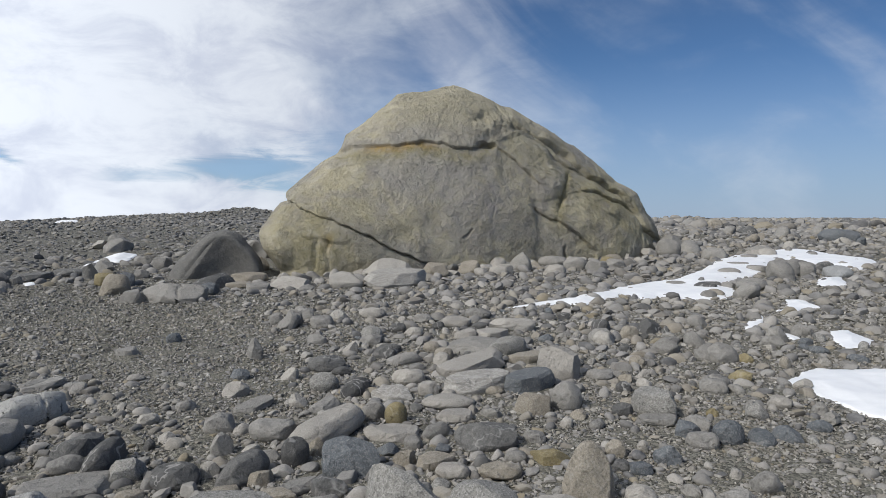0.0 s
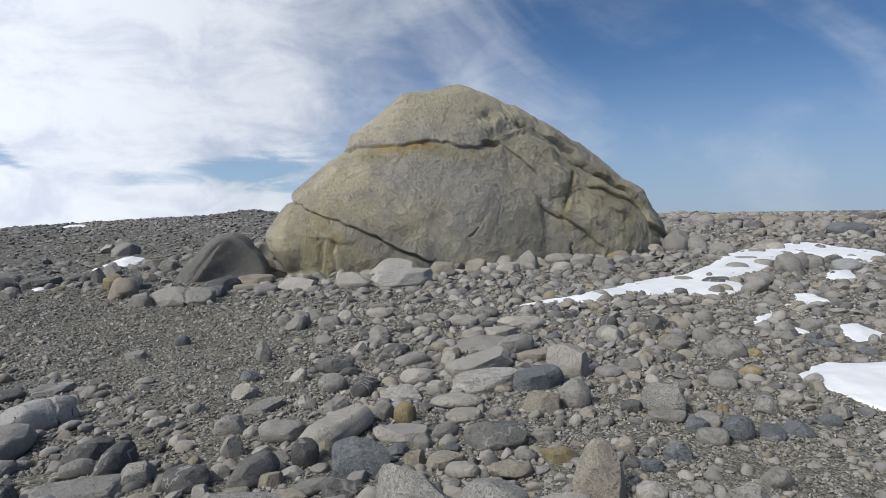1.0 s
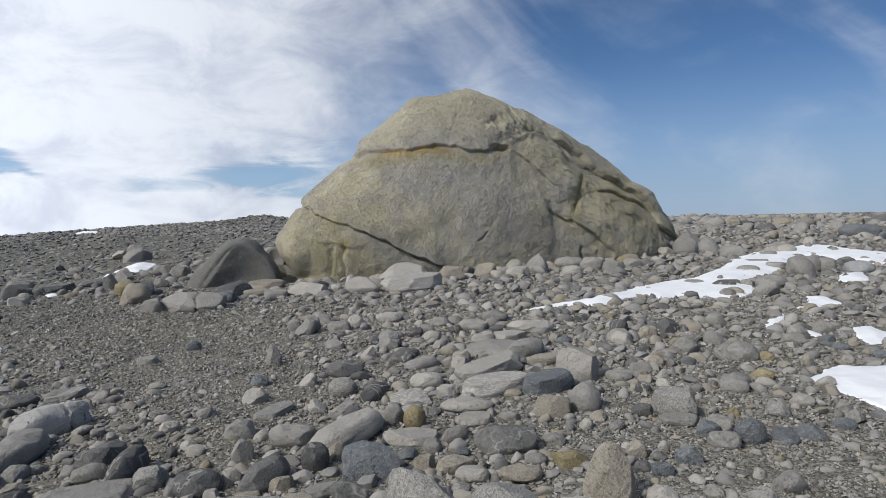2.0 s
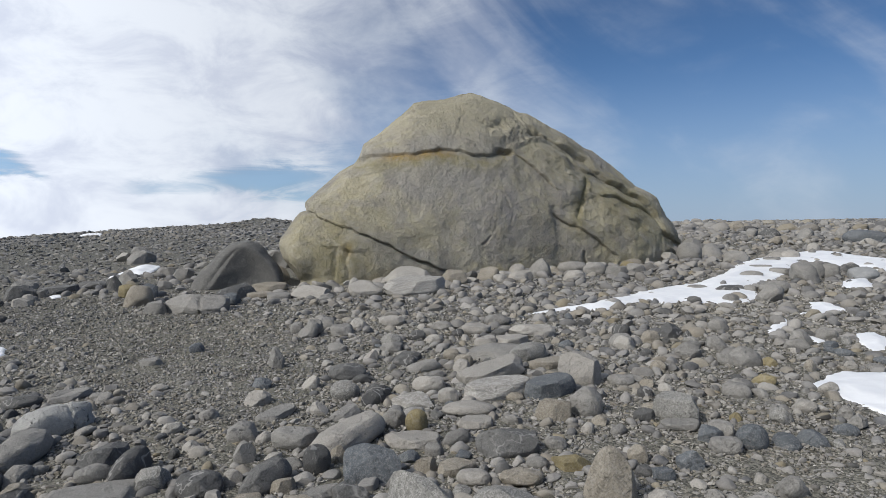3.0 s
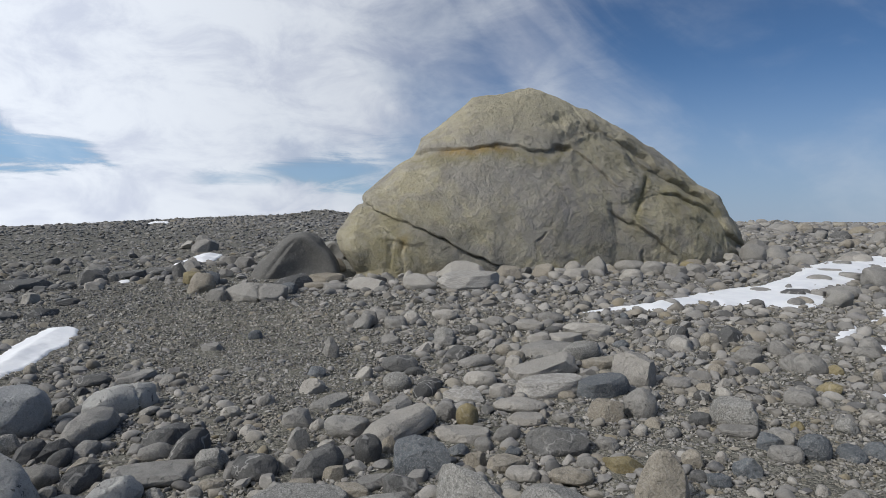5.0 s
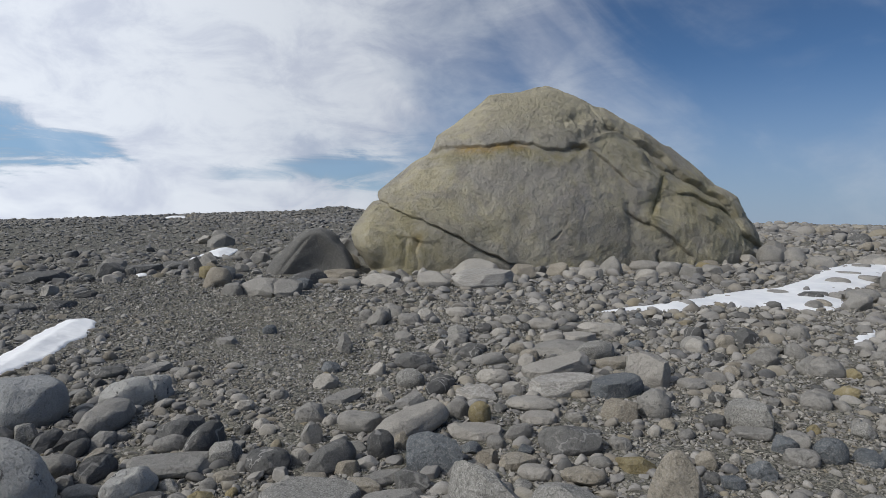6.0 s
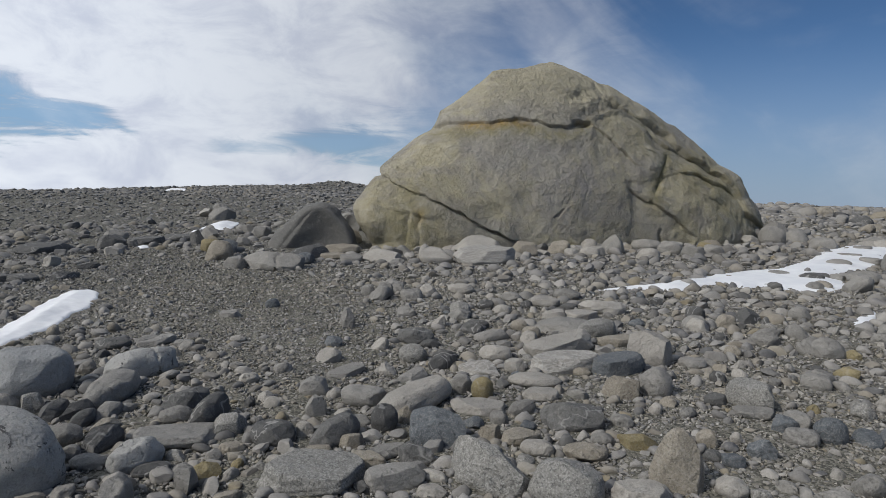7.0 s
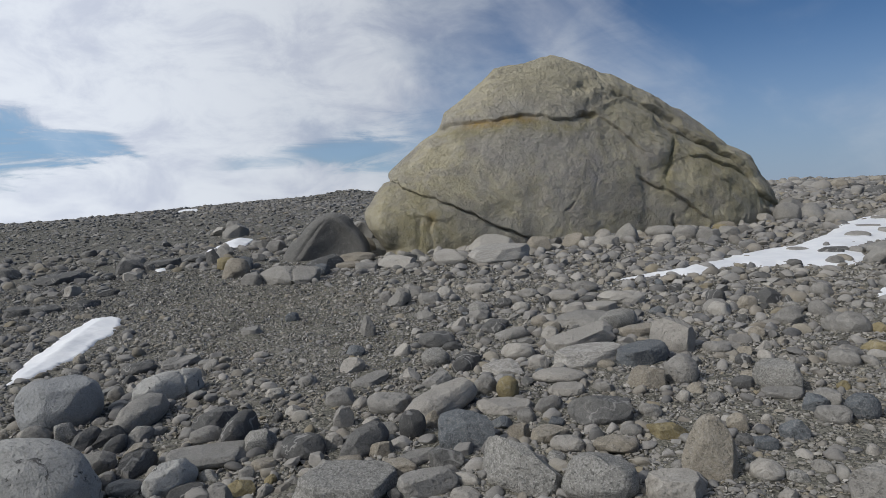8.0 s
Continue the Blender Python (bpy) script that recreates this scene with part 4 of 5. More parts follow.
rock(1.148, 3.765, 0.117, 0.092, 0.085, -17, -0, "tan", "egg")
rock(1.323, 3.823, 0.064, 0.050, 0.055, -20, -0, "pale", "egg")
rock(-0.552, 3.845, 0.102, 0.077, 0.095, 8, -0, "tan", "block")
rock(1.686, 3.855, 0.183, 0.142, 0.085, -24, -0, "grey", "egg")
rock(-1.088, 3.874, 0.126, 0.095, 0.124, 15, -0, "grey", "block")
rock(-1.892, 3.881, 0.354, 0.170, 0.103, 76, -12, "darkgrey", "block")
rock(-0.001, 3.907, 0.109, 0.085, 0.071, -1, -0, "grey", "egg")
rock(1.866, 3.910, 0.173, 0.135, 0.132, -26, -0, "slate", "egg")
rock(0.425, 3.931, 0.358, 0.265, 0.140, 3, -2, "darkgrey", "block")
rock(-2.405, 3.936, 0.450, 0.216, 0.142, 77, -10, "grey", "egg")
rock(0.720, 3.969, 0.134, 0.104, 0.068, -11, -0, "grey", "egg")
rock(-2.978, 4.000, 0.491, 0.407, 0.289, 36, -0, "greyblue", "egg")
rock(1.662, 4.017, 0.151, 0.113, 0.090, -23, -0, "slate", "block")
rock(0.133, 4.075, 0.184, 0.088, 0.077, 27, -6, "grey", "egg")
rock(-0.132, 4.076, 0.338, 0.235, 0.058, -5, 1, "pale", "slab")
rock(-0.533, 4.101, 0.555, 0.266, 0.131, 52, -10, "pale", "egg")
rock(-0.860, 4.135, 0.279, 0.214, 0.102, 1, 2, "grey", "egg")
rock(-1.201, 4.240, 0.189, 0.142, 0.107, 15, -0, "grey", "block")
rock(1.570, 4.260, 0.234, 0.164, 0.048, -21, -0, "grey", "slab")
rock(-0.111, 4.344, 0.143, 0.111, 0.131, 1, -0, "ochre", "egg")
rock(0.266, 4.376, 0.234, 0.163, 0.060, -4, -0, "pale", "slab")
rock(1.391, 4.426, 0.136, 0.095, 0.069, -18, -0, "dark", "slab")
rock(-0.262, 4.430, 0.160, 0.125, 0.114, 3, -0, "grey", "egg")
rock(-2.487, 4.435, 0.502, 0.241, 0.179, 53, -4, "lichened", "cracked")
rock(1.614, 4.439, 0.314, 0.151, 0.167, -43, 4, "speckled", "slab")
rock(0.804, 4.503, 0.235, 0.176, 0.129, -11, -0, "tan", "block")
rock(1.044, 4.579, 0.217, 0.169, 0.180, -13, -0, "grey", "egg")
rock(1.499, 4.613, 0.125, 0.098, 0.056, -18, -0, "tan", "egg")
rock(-0.615, 4.633, 0.283, 0.136, 0.062, 58, -11, "grey", "block")
rock(0.243, 4.673, 0.365, 0.263, 0.075, -3, -0, "pale", "egg")
rock(-1.097, 4.681, 0.305, 0.146, 0.048, 54, -8, "grey", "slab")
rock(-0.801, 4.733, 0.124, 0.086, 0.084, 9, -0, "pale", "wedge")
rock(-0.146, 4.877, 0.306, 0.229, 0.083, 1, -0, "veined", "block")
rock(2.228, 4.908, 0.202, 0.157, 0.100, -25, -0, "grey", "egg")
rock(0.596, 4.936, 0.145, 0.113, 0.054, -7, -0, "tan", "egg")
rock(-0.437, 4.951, 0.201, 0.096, 0.098, 38, -6, "dark", "egg")
rock(0.111, 4.953, 0.152, 0.119, 0.097, -2, -0, "pale", "egg")
rock(1.569, 4.959, 0.116, 0.090, 0.073, -18, -0, "dark", "egg")
rock(-1.293, 4.991, 0.195, 0.129, 0.100, 34, -3, "pale", "wedge")
rock(0.484, 5.027, 0.517, 0.248, 0.124, 22, -5, "veined", "slab")
rock(0.875, 5.036, 0.427, 0.205, 0.131, 29, -7, "slate", "slab")
rock(-3.060, 5.067, 0.266, 0.201, 0.072, 45, -2, "dark", "egg")
rock(-0.671, 5.146, 0.220, 0.172, 0.128, 7, -0, "speckled", "egg")
rock(-2.796, 5.242, 0.336, 0.161, 0.047, 59, -5, "grey", "slab")
rock(-2.568, 5.243, 0.148, 0.115, 0.048, 26, -0, "grey", "egg")
rock(-2.869, 5.243, 0.201, 0.097, 0.054, 66, -6, "grey", "slab")
rock(1.489, 5.318, 0.206, 0.161, 0.073, -16, -0, "grey", "egg")
rock(-0.035, 5.324, 0.261, 0.204, 0.105, -0, -0, "pale", "egg")
rock(1.169, 5.380, 0.343, 0.257, 0.246, -13, -0, "pale", "block")
rock(-0.978, 5.405, 0.140, 0.098, 0.097, 10, -0, "pale", "wedge")
rock(-2.186, 5.429, 0.129, 0.100, 0.047, 22, -0, "pale", "egg")
rock(-1.373, 5.435, 0.152, 0.114, 0.085, 14, -0, "slate", "block")
rock(0.491, 5.571, 0.636, 0.305, 0.131, 36, -7, "pale", "slab")
rock(-0.579, 5.575, 0.162, 0.126, 0.063, 6, -0, "dark", "egg")
rock(-0.725, 5.731, 0.309, 0.235, 0.113, 21, -2, "darkgrey", "egg")
rock(1.937, 5.755, 0.134, 0.104, 0.087, -19, -0, "tan", "egg")
rock(0.997, 5.858, 0.337, 0.162, 0.079, 18, -4, "tan", "slab")
rock(-0.072, 5.923, 0.324, 0.155, 0.087, 28, -4, "grey", "egg")
rock(0.278, 6.090, 0.165, 0.129, 0.093, -3, -0, "tan", "egg")
rock(-1.408, 6.101, 0.137, 0.103, 0.191, 13, -0, "grey", "block")
rock(0.867, 6.187, 0.410, 0.197, 0.154, 25, -5, "speckled", "egg")
rock(-2.589, 6.258, 0.193, 0.135, 0.070, 22, -0, "grey", "slab")
rock(-0.581, 6.309, 0.139, 0.097, 0.105, 5, -0, "pale", "wedge")
rock(-0.219, 6.341, 0.224, 0.175, 0.078, 2, -0, "dark", "egg")
rock(0.179, 6.360, 0.161, 0.126, 0.088, -2, -0, "tan", "egg")
rock(-0.945, 6.719, 0.182, 0.137, 0.094, 8, -0, "grey", "block")
rock(0.535, 6.806, 0.227, 0.153, 0.092, 12, -2, "pale", "slab")
rock(-2.364, 6.812, 0.145, 0.113, 0.094, 19, -0, "slate", "egg")
rock(0.804, 6.870, 0.358, 0.227, 0.080, 19, -3, "pale", "slab")
rock(-0.414, 6.883, 0.208, 0.162, 0.128, 3, -0, "speckled", "egg")
rock(0.021, 7.006, 0.177, 0.138, 0.086, -0, -0, "pale", "egg")
rock(-0.162, 7.172, 0.181, 0.141, 0.089, 1, -0, "dark", "egg")
rock(0.278, 7.255, 0.134, 0.105, 0.072, -3, -0, "dark", "egg")
rock(0.727, 7.273, 0.172, 0.134, 0.067, -6, -0, "dark", "egg")
rock(0.486, 7.392, 0.309, 0.216, 0.093, -4, -0, "pale", "slab")
rock(0.119, 7.578, 0.228, 0.178, 0.090, -1, -0, "grey", "egg")
rock(-6.007, 7.582, 0.369, 0.258, 0.098, 38, -0, "darkgrey", "slab")
rock(-1.521, 7.651, 0.157, 0.122, 0.144, 11, -0, "grey", "egg")
rock(-5.753, 7.658, 0.349, 0.272, 0.094, 37, -0, "darkgrey", "egg")
rock(-1.333, 7.677, 0.196, 0.147, 0.153, 10, -0, "grey", "block")
rock(0.761, 7.868, 0.303, 0.236, 0.114, -6, -0, "grey", "egg")
rock(-5.401, 7.881, 0.409, 0.261, 0.104, 66, -3, "darkgrey", "block")
rock(-0.458, 7.890, 0.277, 0.216, 0.104, 3, -0, "pale", "egg")
rock(-1.255, 7.964, 0.215, 0.162, 0.129, 9, -0, "grey", "block")
rock(-3.739, 9.232, 0.314, 0.235, 0.175, 22, -0, "grey", "block")
rock(-3.231, 9.367, 0.866, 0.544, 0.248, -7, 2, "grey", "cracked")
rock(4.339, 9.516, 0.243, 0.190, 0.102, -25, -0, "tan", "egg")
rock(3.664, 9.646, 0.120, 0.094, 0.042, -21, -0, "grey", "egg")
rock(4.045, 9.867, 0.213, 0.149, 0.055, -22, -0, "grey", "slab")
rock(-6.018, 10.047, 0.272, 0.204, 0.128, 31, -0, "pale", "block")
rock(5.140, 10.048, 0.429, 0.334, 0.173, -27, -0, "grey", "egg")
rock(-7.207, 10.100, 0.856, 0.471, 0.139, 74, -3, "darkgrey", "slab")
rock(-2.985, 10.125, 0.263, 0.205, 0.138, 16, -0, "slate", "egg")
rock(-2.296, 10.198, 0.346, 0.242, 0.097, 13, -0, "grey", "slab")
rock(4.841, 10.211, 0.225, 0.176, 0.096, -25, -0, "grey", "egg")
rock(4.615, 10.321, 0.337, 0.236, 0.089, -24, -0, "darkgrey", "slab")
rock(-1.897, 10.450, 0.754, 0.459, 0.181, -26, 3, "pale", "block")
rock(-1.017, 10.480, 0.521, 0.391, 0.223, 5, -0, "pale", "block")
rock(-2.622, 10.502, 0.447, 0.313, 0.093, 14, -0, "tan", "slab")
rock(4.162, 10.507, 0.318, 0.223, 0.081, -22, -0, "grey", "slab")
rock(-8.561, 10.608, 0.406, 0.316, 0.177, 39, -0, "darkgrey", "egg")
rock(-0.281, 10.624, 0.991, 0.632, 0.249, 26, -2, "veined", "slab")
rock(-3.076, 10.648, 0.848, 0.407, 0.196, 71, -6, "darkgrey", "block")
rock(-4.520, 10.813, 0.330, 0.247, 0.233, 23, -0, "slate", "block")
rock(-6.574, 10.894, 0.421, 0.316, 0.227, 31, -0, "darkgrey", "block")
rock(-6.282, 11.028, 0.190, 0.142, 0.137, 29, -0, "darkgrey", "block")
rock(-4.879, 11.035, 0.339, 0.255, 0.199, 24, -0, "ochre", "block")
rock(-2.708, 11.389, 0.579, 0.405, 0.135, 13, -0, "tan", "slab")
rock(7.376, 11.441, 0.472, 0.368, 0.196, -33, -0, "greyblue", "egg")
rock(6.812, 11.527, 0.398, 0.311, 0.243, -31, -0, "grey", "egg")
rock(0.385, 11.588, 0.460, 0.345, 0.240, -2, -0, "tan", "block")
rock(6.510, 11.620, 0.548, 0.428, 0.263, -29, -0, "grey", "egg")
rock(5.535, 11.635, 0.383, 0.299, 0.135, -25, -0, "grey", "egg")
rock(-6.341, 11.638, 0.693, 0.428, 0.115, 57, -2, "darkgrey", "slab")
rock(-5.441, 11.717, 0.236, 0.177, 0.269, 25, -0, "darkgrey", "block")
rock(-4.612, 11.751, 0.251, 0.188, 0.153, 21, -0, "grey", "block")
rock(1.515, 11.815, 0.335, 0.261, 0.176, -7, -0, "pale", "egg")
rock(1.627, 12.040, 0.343, 0.240, 0.163, -8, -0, "pale", "slab")
rock(1.020, 12.115, 0.403, 0.302, 0.239, -5, -0, "tan", "block")
rock(6.335, 12.181, 0.364, 0.255, 0.105, -28, -0, "grey", "slab")
rock(3.347, 12.191, 0.397, 0.278, 0.188, -15, -0, "grey", "slab")
rock(-6.043, 12.273, 0.519, 0.363, 0.105, 26, -0, "darkgrey", "slab")
rock(2.000, 12.537, 0.440, 0.308, 0.337, -9, -0, "grey", "wedge")
rock(3.059, 12.622, 0.429, 0.334, 0.233, -14, -0, "grey", "egg")
rock(8.007, 12.808, 0.300, 0.234, 0.108, -32, -0, "dark", "egg")
rock(-2.890, 12.835, 0.414, 0.310, 0.261, 13, -0, "tan", "block")
rock(-5.717, 12.883, 0.327, 0.245, 0.241, 24, -0, "grey", "block")
rock(6.342, 12.957, 0.406, 0.284, 0.085, -26, -0, "grey", "slab")
rock(-4.795, 13.157, 0.416, 0.312, 0.209, 20, -0, "grey", "block")
rock(2.763, 13.247, 0.557, 0.434, 0.212, -12, -0, "grey", "egg")
rock(1.629, 13.285, 0.288, 0.225, 0.161, -7, -0, "pale", "egg")
rock(1.731, 13.380, 0.291, 0.227, 0.163, -8, -0, "pale", "egg")
rock(-5.284, 13.713, 0.316, 0.237, 0.180, 21, -0, "grey", "block")
rock(7.656, 13.798, 0.210, 0.164, 0.094, -29, -0, "grey", "egg")
rock(7.248, 14.302, 0.345, 0.242, 0.117, -27, -0, "grey", "slab")
rock(6.514, 14.355, 0.520, 0.406, 0.234, -24, -0, "grey", "egg")
rock(9.172, 15.102, 0.235, 0.176, 0.107, -31, -0, "grey", "block")
rock(5.844, 15.253, 0.539, 0.420, 0.382, -21, -0, "grey", "egg")
rock(-5.186, 15.534, 0.298, 0.224, 0.122, 18, -0, "grey", "block")
rock(6.042, 15.639, 0.388, 0.303, 0.290, -21, -0, "grey", "egg")
rock(8.345, 15.841, 0.532, 0.399, 0.213, -28, -0, "pale", "block")
rock(5.692, 15.883, 0.419, 0.314, 0.320, -20, -0, "grey", "block")
rock(-7.203, 17.010, 0.914, 0.439, 0.323, 81, -7, "grey", "block")
rock(12.672, 19.621, 1.073, 0.837, 0.382, -33, -0, "slate", "egg")
stone(-1.919, 2.752, 0.104, 0.103, 0.050, 34, "grey", "round")
stone(-1.676, 2.763, 0.141, 0.191, 0.116, 31, "grey", "angular")
stone(-1.413, 2.886, 0.104, 0.130, 0.107, 26, "grey", "angular")
stone(-1.279, 3.147, 0.061, 0.070, 0.043, 22, "ochre", "round")
stone(1.764, 3.290, 0.145, 0.167, 0.095, -64, "grey", "round")
stone(2.065, 3.909, 0.173, 0.123, 0.066, -66, "slate", "round")
stone(2.249, 3.943, 0.173, 0.135, 0.081, -30, "slate", "round")
stone(1.762, 4.097, 0.157, 0.133, 0.088, -23, "grey", "round")
stone(2.537, 4.100, 0.148, 0.105, 0.062, -32, "slate", "round")
stone(2.678, 4.207, 0.114, 0.148, 0.093, -33, "grey", "angular")
stone(0.969, 4.223, 0.080, 0.087, 0.060, -13, "pale", "round")
stone(2.264, 4.340, 0.142, 0.135, 0.089, -28, "speckled", "round")
stone(-1.687, 4.366, 0.126, 0.093, 0.068, 21, "pale", "round")
stone(1.978, 4.370, 0.078, 0.086, 0.054, -25, "ochre", "round")
stone(2.718, 4.392, 0.107, 0.122, 0.078, -32, "grey", "round")
stone(-2.865, 4.423, 0.123, 0.135, 0.090, 33, "grey", "round")
stone(2.277, 4.459, 0.079, 0.112, 0.076, -27, "grey", "round")
stone(2.522, 4.530, 0.153, 0.112, 0.073, -29, "pale", "round")
stone(-1.542, 4.651, 0.130, 0.087, 0.060, 32, "grey", "round")
stone(-1.548, 4.656, 0.098, 0.095, 0.065, 18, "grey", "round")
stone(-3.413, 4.761, 0.132, 0.138, 0.096, -2, "dark", "angular")
stone(2.947, 4.981, 0.145, 0.113, 0.075, -31, "pale", "round")
stone(2.327, 5.035, 0.154, 0.142, 0.098, -25, "grey", "round")
stone(-0.430, 5.116, 0.191, 0.184, 0.105, 31, "dark", "round")
stone(-2.483, 5.120, 0.121, 0.104, 0.074, 26, "grey", "round")
stone(2.592, 5.237, 0.173, 0.103, 0.072, -26, "ochre", "round")
stone(2.651, 5.344, 0.112, 0.088, 0.060, -64, "ochre", "round")
stone(1.621, 5.416, 0.181, 0.077, 0.050, -44, "grey", "angular")
stone(3.182, 5.632, 0.099, 0.132, 0.101, -30, "tan", "round")
stone(2.939, 5.840, 0.143, 0.104, 0.076, -64, "ochre", "round")
stone(3.971, 5.842, 0.189, 0.096, 0.061, -34, "slate", "round")
stone(0.251, 5.858, 0.150, 0.165, 0.093, -2, "pale", "round")
stone(2.749, 5.895, 0.210, 0.300, 0.159, -78, "grey", "round")
stone(2.664, 5.948, 0.183, 0.261, 0.140, -83, "grey", "round")
stone(3.790, 6.137, 0.176, 0.098, 0.067, -32, "slate", "round")
stone(-0.252, 6.141, 0.228, 0.183, 0.098, -12, "dark", "round")
stone(2.334, 6.191, 0.264, 0.194, 0.137, -35, "grey", "round")
stone(2.383, 6.312, 0.186, 0.265, 0.125, -79, "grey", "angular")
stone(0.580, 6.396, 0.428, 0.612, 0.108, 44, "grey", "round")
stone(3.495, 6.419, 0.234, 0.142, 0.098, -29, "grey", "round")
stone(2.751, 6.485, 0.200, 0.192, 0.132, -23, "grey", "round")
stone(1.882, 6.591, 0.203, 0.201, 0.119, -16, "pale", "round")
stone(3.635, 6.593, 0.213, 0.207, 0.151, -29, "grey", "round")
stone(1.881, 6.686, 0.245, 0.173, 0.120, -16, "grey", "round")
stone(-0.414, 6.687, 0.246, 0.187, 0.097, 4, "grey", "round")
stone(2.215, 6.840, 0.187, 0.210, 0.124, -18, "tan", "round")
stone(4.039, 6.855, 0.217, 0.171, 0.119, -31, "grey", "round")
stone(3.873, 6.957, 0.204, 0.108, 0.075, -29, "dark", "angular")
stone(2.639, 6.978, 0.086, 0.123, 0.075, -21, "dark", "round")
stone(2.477, 7.031, 0.209, 0.270, 0.150, -46, "dark", "angular")
stone(2.024, 7.198, 0.188, 0.214, 0.118, -16, "dark", "round")
stone(1.064, 7.215, 0.473, 0.269, 0.126, 3, "pale", "round")
stone(3.131, 7.330, 0.226, 0.195, 0.126, -23, "grey", "round")
stone(-1.334, 7.450, 0.189, 0.270, 0.174, -43, "grey", "angular")
stone(-0.998, 7.499, 0.250, 0.222, 0.109, 8, "grey", "round")
stone(-0.845, 7.828, 0.200, 0.241, 0.113, 6, "pale", "round")
stone(-6.530, 8.511, 0.213, 0.145, 0.100, 37, "grey", "angular")
stone(-5.565, 8.690, 0.298, 0.140, 0.097, 44, "dark", "angular")
stone(-6.166, 8.758, 0.222, 0.219, 0.138, 8, "pale", "angular")
stone(2.659, 9.066, 0.083, 0.068, 0.034, -16, "grey", "round")
stone(4.675, 9.294, 0.357, 0.361, 0.225, -27, "grey", "round")
stone(4.156, 9.341, 0.218, 0.204, 0.117, -24, "grey", "round")
stone(3.023, 9.349, 0.071, 0.071, 0.035, -18, "grey", "round")
stone(3.600, 9.474, 0.099, 0.082, 0.043, -21, "dark", "round")
stone(3.204, 9.519, 0.058, 0.058, 0.029, -19, "dark", "round")
stone(3.978, 9.706, 0.158, 0.093, 0.052, -22, "grey", "round")
stone(-2.918, 9.884, 0.243, 0.348, 0.163, 16, "slate", "round")
stone(3.536, 9.941, 0.060, 0.061, 0.030, -20, "grey", "round")
stone(-6.456, 9.996, 0.338, 0.115, 0.079, 33, "dark", "angular")
stone(-1.576, 10.086, 0.239, 0.212, 0.087, 9, "grey", "round")
stone(4.454, 10.130, 0.340, 0.191, 0.111, -24, "dark", "round")
stone(-4.366, 10.155, 0.419, 0.544, 0.287, 23, "tan", "round")
stone(4.480, 10.466, 0.092, 0.093, 0.049, -23, "dark", "round")
stone(-6.232, 10.588, 0.191, 0.175, 0.115, 30, "pale", "round")
stone(6.701, 10.732, 0.101, 0.088, 0.063, -32, "dark", "round")
stone(6.114, 10.988, 0.433, 0.548, 0.310, -29, "grey", "round")
stone(-6.859, 11.498, 0.419, 0.454, 0.251, 58, "grey", "angular")
stone(-0.356, 11.520, 0.746, 1.058, 0.262, 24, "pale", "angular")
stone(1.217, 11.843, 0.257, 0.368, 0.136, -6, "pale", "round")
stone(2.503, 11.854, 0.388, 0.440, 0.173, -12, "pale", "round")
stone(-5.512, 12.347, 0.310, 0.443, 0.254, 24, "grey", "angular")
stone(7.701, 12.497, 0.215, 0.179, 0.105, -32, "dark", "round")
stone(1.614, 12.803, 0.326, 0.465, 0.222, -7, "pale", "angular")
stone(3.913, 12.928, 0.394, 0.422, 0.174, -17, "grey", "round")
stone(7.048, 13.280, 0.131, 0.095, 0.054, -28, "grey", "round")
stone(4.058, 14.025, 0.224, 0.319, 0.124, 33, "ochre", "round")
stone(9.023, 14.859, 0.192, 0.136, 0.074, -31, "grey", "round")
stone(9.538, 15.017, 0.161, 0.119, 0.076, -32, "grey", "round")
stone(7.715, 15.044, 0.489, 0.317, 0.170, -27, "pale", "round")
stone(7.957, 15.063, 0.555, 0.398, 0.196, -28, "pale", "round")
stone(5.396, 15.238, 0.343, 0.453, 0.186, -20, "pale", "round")
stone(8.092, 15.393, 0.450, 0.472, 0.226, -28, "grey", "round")
stone(9.280, 15.420, 0.189, 0.173, 0.103, -31, "dark", "angular")
stone(6.525, 15.640, 0.505, 0.713, 0.319, -23, "grey", "round")
stone(9.066, 15.994, 0.189, 0.271, 0.159, -30, "grey", "round")
stone(6.321, 16.255, 0.568, 0.812, 0.433, -21, "grey", "round")
stone(6.001, 16.263, 0.463, 0.661, 0.275, -20, "grey", "round")
stone(7.080, 16.895, 0.511, 0.524, 0.211, -23, "grey", "round")
stone(9.653, 16.935, 0.312, 0.446, 0.225, -30, "pale", "round")
stone(-7.964, 17.759, 0.389, 0.510, 0.225, 24, "pale", "angular")
stone(-7.615, 17.778, 0.544, 0.777, 0.366, 37, "grey", "angular")
stone(11.727, 17.826, 0.348, 0.434, 0.248, -33, "pale", "angular")
stone(11.891, 18.268, 0.387, 0.397, 0.221, -33, "pale", "angular")
stone(12.471, 18.349, 0.268, 0.383, 0.225, -34, "slate", "round")
stone(9.895, 19.374, 0.431, 0.574, 0.251, -27, "tan", "round")
stone(10.551, 20.226, 0.385, 0.518, 0.231, -28, "tan", "round")
stone(12.105, 21.729, 0.506, 0.723, 0.364, -29, "grey", "round")
stone(11.604, 22.846, 0.483, 0.690, 0.297, -27, "dark", "round")
stone(11.549, 23.008, 0.582, 0.712, 0.299, -27, "dark", "round")
stone(14.105, 23.054, 0.425, 0.541, 0.275, -31, "grey", "round")
stone(11.388, 23.920, 0.458, 0.654, 0.308, -25, "grey", "round")
stone(13.511, 29.887, 0.808, 1.093, 0.432, -24, "tan", "round")
stone(15.483, 33.772, 1.274, 0.870, 0.323, -25, "tan", "round")
stone(24.189, 36.677, 0.672, 0.504, 0.255, -33, "dark", "angular")
